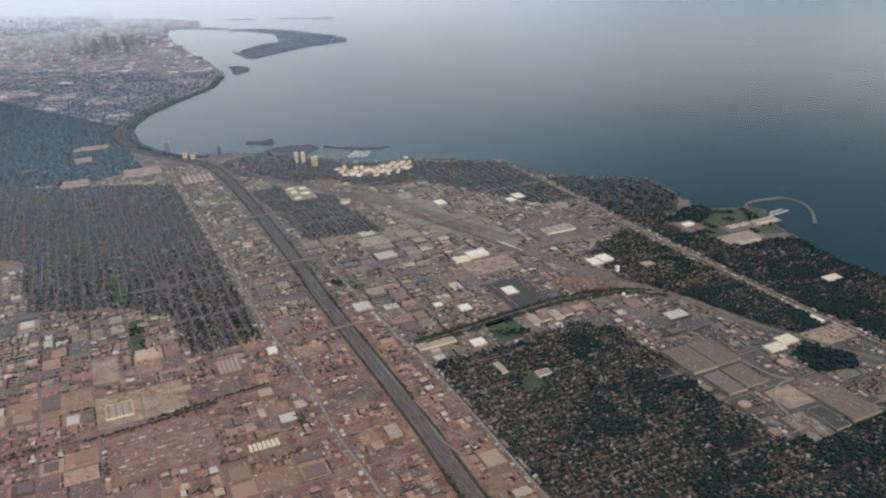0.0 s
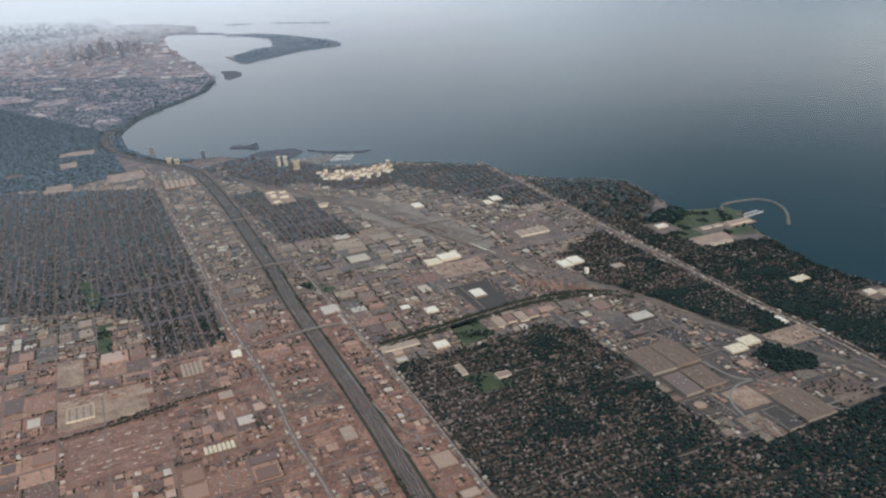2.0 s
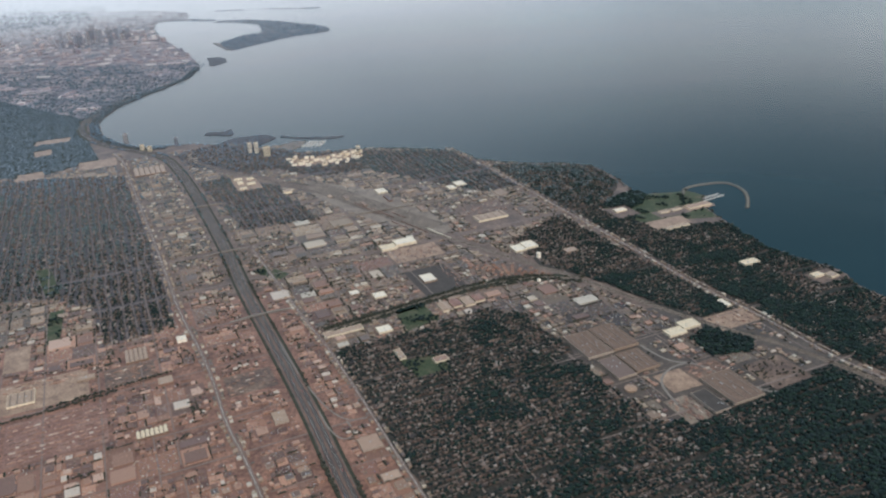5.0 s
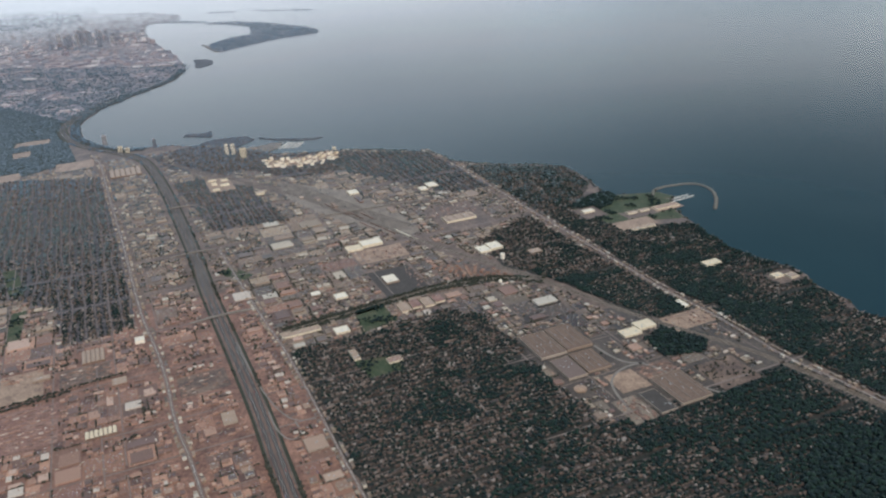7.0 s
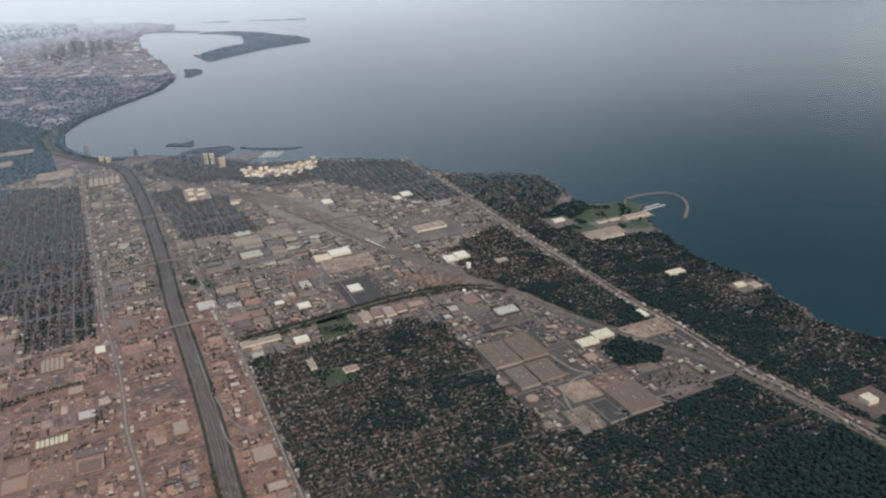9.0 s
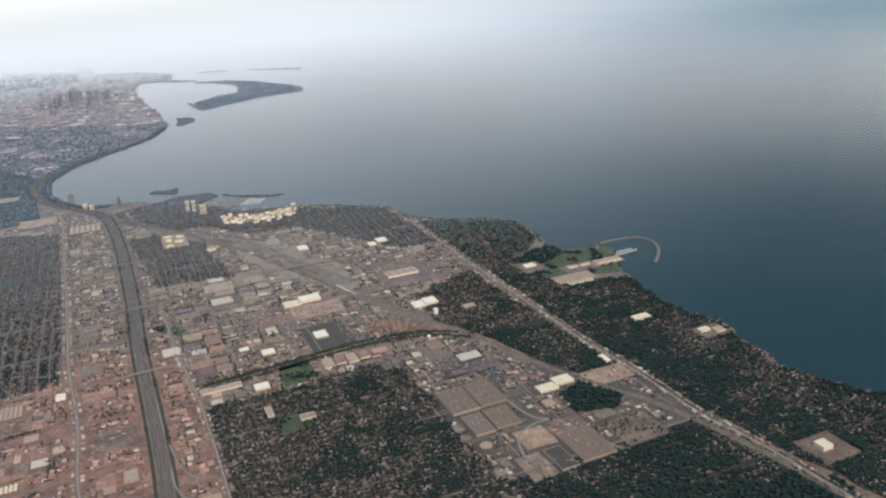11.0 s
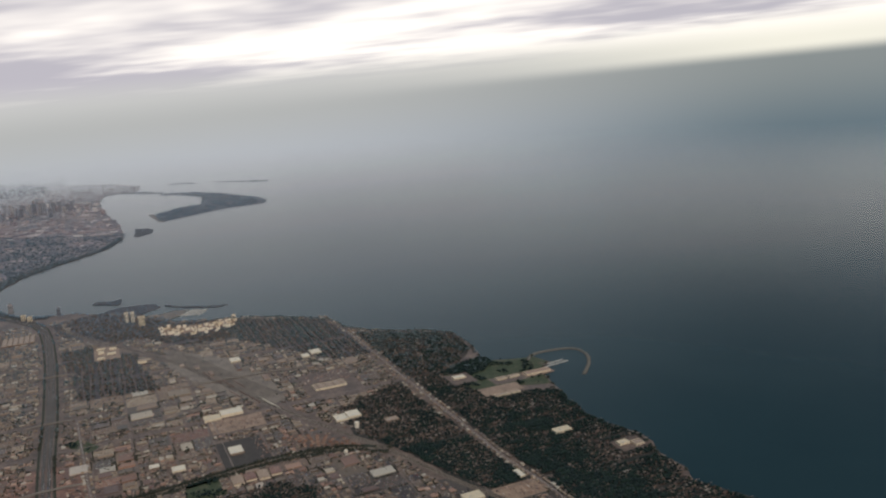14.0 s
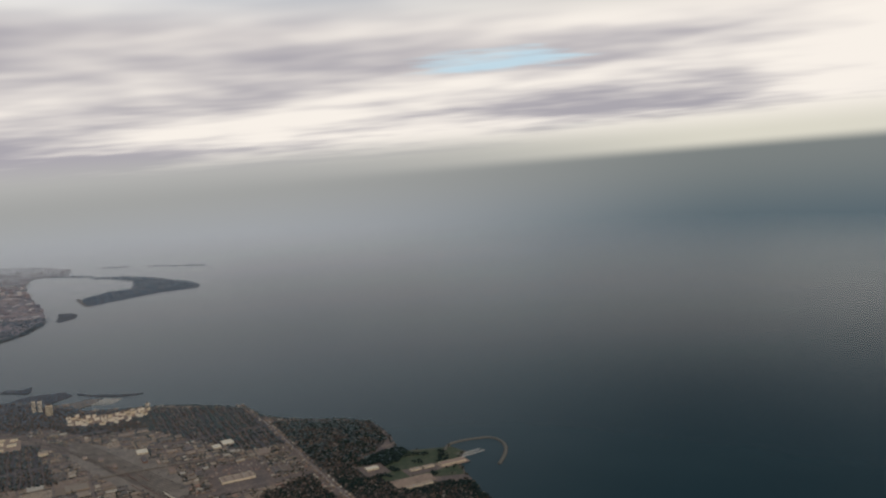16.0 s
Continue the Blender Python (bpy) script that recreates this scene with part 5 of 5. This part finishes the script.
for key, along_u, gap, leafy in (("south", True, 5.6, 0.0), ("shore", True, 5.8, 0.12), ("rail", True, 5.6, -0.1), ("bluff", False, 6.0, -0.05), ("middle", False, 6.0, -0.5), ("north", False, 6.0, -0.25), ("harbour", True, 6.0, -0.45)):
    house_row(RES[key], along_u, gap, leafy)
homes.sort(key=lambda q: math.hypot(q[0] - 70, q[1] - 190))


def house_thing(w, d, h, rise):
    """A gabled house: walls, an overhanging roof, a chimney, a garage."""
    ob = thing("house", 0, 0, "small gabled house among garden trees", "house", "houses of the residential district")
    b = Batch()
    b.box(0, 0, 0, w, d, h, 0)
    part("wall", b, M_HOUSE_WALL, ob)
    b = Batch()
    b.house(0, 0, h + 0.002, w + 0.14, d + 0.14, 0.03, rise, 0)
    part("roof", b, M_HOUSE_ROOF, ob)
    b = Batch()
    b.box(w * 0.2, d * 0.25, h, 0.1, 0.1, rise + 0.15, 0)
    part("chimney", b, M_HOUSE_WALL, ob)
    b = Batch()
    b.box(w * 0.5 + 0.2, -d * 0.2, 0, 0.38, 0.6, 0.28, 0)
    part("garage", b, M_HOUSE_WALL, ob)
    return ob


kinds = []
for i, (x, y, w, d, h, rise, ang) in enumerate(homes):
    if i < 6:
        kinds.append(house_thing(w, d, h, rise))
        kinds[-1].location, kinds[-1].rotation_euler = (x, y, 0), (0, 0, ang)
    elif i < 300:
        copy_thing(kinds[i % 6], Matrix.Translation((x, y, 0)) @ Matrix.Rotation(ang, 4, "Z"))
    else:
        houses.house(x, y, 0, w, d, h, rise, ang)
houses.done("houses", M_HOUSES, "dense rows of small gabled houses", "stuff", "house")
streets.done("road", M_STREET, "narrow pale side streets", "structure", "street")

# ---- woods ----
def scatter(poly, step, r0, r1, keep=1.0):
    xs, ys = [p[0] for p in poly], [p[1] for p in poly]
    y = min(ys)
    while y < max(ys):
        x = min(xs)
        while x < max(xs):
            px, py = x + rng.uniform(-0.6, 0.6) * step, y + rng.uniform(-0.6, 0.6) * step
            if rng.random() < keep and inside(poly, px, py) and (math.floor(px), math.floor(py)) not in TAKEN:
                plant_tree(px, py, rng.uniform(r0, r1))
            x += step
        y += step


scatter(WOODS["hill"], 2.05, 0.6, 1.45, 0.93)
for key in ("plant", "corner", "cape"):
    scatter(WOODS[key], 1.05, 0.4, 1.15, 0.92)
for poly in PARKS.values():
    xs, ys = [p[0] for p in poly], [p[1] for p in poly]
    for _ in range(int((max(xs) - min(xs)) * (max(ys) - min(ys)) * 0.5)):
        x, y = rng.uniform(min(xs), max(xs)), rng.uniform(min(ys), max(ys))
        if inside(poly, x, y) and (math.floor(x), math.floor(y)) not in TAKEN and noise.noise((x * 0.12, y * 0.12, 3.0)) > 0.12:
            plant_tree(x, y, rng.uniform(0.4, 0.9))
for poly in SPITS:
    scatter(poly, 1.2, 0.25, 0.6, 0.3)
for poly in ISLANDS:
    scatter(poly, 2.8, 0.8, 2.0, 0.72)
scatter(WOODS["ridge"], 7.0, 1.5, 4.0, 0.7)
for line, off in ((HIGHWAY, 4.0), (HIGHWAY, -4.0), (CREEK, 1.4), (CREEK, -1.2), (SPUR, 1.6), (SPUR, -1.8), (SPUR, -2.8), (SPUR, 2.6), (SPUR, -3.8), (SPUR, 3.6)):
    for (xa, ya), (xb, yb) in zip(line, line[1:]):
        L = math.hypot(xb - xa, yb - ya)
        k = 0.0
        while k < L:
            if noise.noise((xa * 0.05, ya * 0.05, off + k * 0.02)) > (-0.1 if abs(off) < 3 else 0.15):
                plant_tree(xa + (xb - xa) * k / L + (yb - ya) / L * off + rng.uniform(-0.7, 0.7), ya + (yb - ya) * k / L - (xb - xa) / L * off + rng.uniform(-0.7, 0.7))
            k += 0.7
for (xa, ya), (xb, yb) in zip(BAY[0:10], BAY[1:11]):
    L = math.hypot(xb - xa, yb - ya)
    for _ in range(int(L * 1.4)):
        f, o = rng.random(), rng.uniform(1.0, 9.5)
        px, py = xa + (xb - xa) * f + (yb - ya) / L * o, ya + (yb - ya) * f - (xb - xa) / L * o
        if (math.floor(px), math.floor(py)) not in TAKEN:
            plant_tree(px, py, rng.uniform(0.6, 1.4))
for (xa, ya) in COAST:
    for _ in range(3):
        px, py = xa + rng.uniform(-2.5, 2.5), ya + rng.uniform(-4, 0)
        if ya < 700 and zone(px, py) in ("res", "ind"):
            plant_tree(px, py, rng.uniform(0.6, 1.1))

# clumps of trees on the rough ground between works
for _ in range(9000):
    x, y = rng.uniform(-230, 130), rng.uniform(300, 640)
    if noise.noise((x * 0.045, y * 0.045, 11.0)) + 0.5 * noise.noise((x * 0.14, y * 0.14, 4.0)) > 0.2 and (math.floor(x), math.floor(y)) not in TAKEN and zone(x, y) == "ind" and not inside(YARD, x, y):
        plant_tree(x, y, rng.uniform(0.35, 0.75))

# ---- far city ----
far = Batch()
y = 800.0
while y < 2300:
    step = 8.0 + (y - 800) * 0.008
    x = -1700.0
    while x < -300:
        px, py = x + rng.uniform(-0.5, 0.5) * step, y + rng.uniform(-0.5, 0.5) * step
        if inside(FAR, px, py) and px > -0.80 * py - 150:
            dens = noise.noise((px * 0.006, py * 0.015, 5.0)) + 0.5 * noise.noise((px * 0.02, py * 0.04, 2.0)) + max(-0.6, min(0.3, (py - 1140) * 0.0026))
            if dens < -0.12:
                for _ in range(5):
                    plant_tree(px + rng.gauss(0, 4.0), py + rng.gauss(0, 3.0), rng.uniform(0.8, 2.0))
            elif rng.random() < 0.8:
                big = 2.4 if rng.random() < 0.1 else 1.0
                far.box(px, py, 0, rng.uniform(1.5, 9) * big, rng.uniform(1.5, 5) * big, rng.uniform(0.4, 1.2) * (1 + max(0, dens)), 0.1)
        x += step
    y += step
for _ in range(110):
    x, y = rng.gauss(-590, 90), rng.gauss(1420, 110)
    if inside(FAR, x, y):
        far.box(x, y, 0, rng.uniform(3, 7), rng.uniform(3, 7), rng.uniform(2, 7), GRID + 0.3)
for x, y, w, d in ((-579, 1108, 34, 12), (-560, 1122, 20, 9), (-543, 1190, 26, 10), (-400, 1150, 22, 9), (-396, 1118, 14, 8), (-650, 1670, 40, 16), (-690, 1640, 30, 12), (-600, 1560, 26, 10), (-470, 985, 18, 7), (-500, 1290, 18, 8), (-700, 1300, 40, 12), (-760, 1420, 36, 12), (-560, 1500, 22, 10), (-484, 947, 22, 9), (-368, 852, 22, 7), (-362, 1118, 34, 12), (-540, 1180, 26, 14), (-580, 1245, 20, 9), (-450, 1040, 16, 8), (-640, 1210, 26, 9), (-520, 1060, 18, 7)):
    far.box(x, y, 0, w, d, 1.2, 0.1)
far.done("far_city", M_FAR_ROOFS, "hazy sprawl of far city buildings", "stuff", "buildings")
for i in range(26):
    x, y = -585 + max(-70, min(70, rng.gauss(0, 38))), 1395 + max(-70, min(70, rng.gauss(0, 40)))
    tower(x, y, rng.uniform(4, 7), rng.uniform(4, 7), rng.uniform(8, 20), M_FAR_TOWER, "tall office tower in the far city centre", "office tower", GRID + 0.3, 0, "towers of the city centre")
grove.sort(key=lambda q: math.hypot(q[0] - 70, q[1] - 190))


def tree_thing(r, h):
    """A tapered trunk with limbs under a crown of several uneven clumps."""
    ob = thing("tree", 0, 0, "dark leafy garden tree among houses", "tree", "garden trees")
    b = Batch()
    b.add([(0.06 * math.cos(a), 0.06 * math.sin(a), 0) for a in (0, 1.57, 3.14, 4.71)] + [(0.025 * math.cos(a), 0.025 * math.sin(a), h * 0.6) for a in (0, 1.57, 3.14, 4.71)], [(k, (k + 1) % 4, 4 + (k + 1) % 4, 4 + k) for k in range(4)])
    for a in (0.5, 2.6, 4.7):
        ex, ey, ez = r * 0.6 * math.cos(a), r * 0.6 * math.sin(a), h * 0.68
        b.add([(0.02, 0, h * 0.35), (-0.02, 0.02, h * 0.35), (0, -0.02, h * 0.4), (ex, ey, ez)], [(0, 1, 3), (1, 2, 3), (2, 0, 3)])
    part("trunk", b, M_BARK, ob)
    b = Batch()
    for k in range(6):
        a, q = k * 1.05 + rng.uniform(-0.3, 0.3), r * (0.5 if k else 0.0)
        s = r * rng.uniform(0.45, 0.7)
        b.add([(q * math.cos(a) + vx * s * rng.uniform(0.8, 1.2), q * math.sin(a) + vy * s * rng.uniform(0.8, 1.2), h * rng.uniform(0.6, 0.72) + vz * s * 0.8) for vx, vy, vz in ICO_V], ICO_F)
    part("crown", b, M_TREES, ob)
    return ob


kinds = []
# farther trees take the paler, hazed leaf colours
for i, (x, y, r) in enumerate(grove):
    if i < 8:
        kinds.append(tree_thing(rng.uniform(0.5, 0.8), rng.uniform(1.0, 1.5)))
        kinds[-1].location = (x, y, 0)
    elif i < 300:
        copy_thing(kinds[i % 8], Matrix.Translation((x, y, 0)) @ Matrix.Rotation(rng.uniform(0, 6.28), 4, "Z"))
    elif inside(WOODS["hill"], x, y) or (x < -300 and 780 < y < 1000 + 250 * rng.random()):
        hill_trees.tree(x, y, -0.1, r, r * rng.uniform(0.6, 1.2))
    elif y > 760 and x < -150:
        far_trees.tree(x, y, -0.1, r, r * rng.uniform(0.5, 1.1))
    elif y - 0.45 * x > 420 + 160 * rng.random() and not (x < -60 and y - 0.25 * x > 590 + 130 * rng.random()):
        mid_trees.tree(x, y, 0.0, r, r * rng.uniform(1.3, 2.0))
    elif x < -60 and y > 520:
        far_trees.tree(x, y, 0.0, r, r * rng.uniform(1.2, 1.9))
    elif zone(x, y) == "ind":
        scrub.tree(x, y, 0.0, r, r * rng.uniform(1.3, 2.0))
    else:
        trees.tree(x, y, 0.0, r, r * rng.uniform(1.3, 2.0))
scrub.done("trees", M_SCRUB, "dusty green trees and scrub between works", "stuff", "tree")
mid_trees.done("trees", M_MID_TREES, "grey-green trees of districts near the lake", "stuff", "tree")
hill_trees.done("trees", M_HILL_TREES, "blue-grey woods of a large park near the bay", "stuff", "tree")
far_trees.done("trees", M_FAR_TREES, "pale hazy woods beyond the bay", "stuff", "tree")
trees.done("trees", M_TREES, "dense dark leafy trees of gardens and woods", "stuff", "tree")
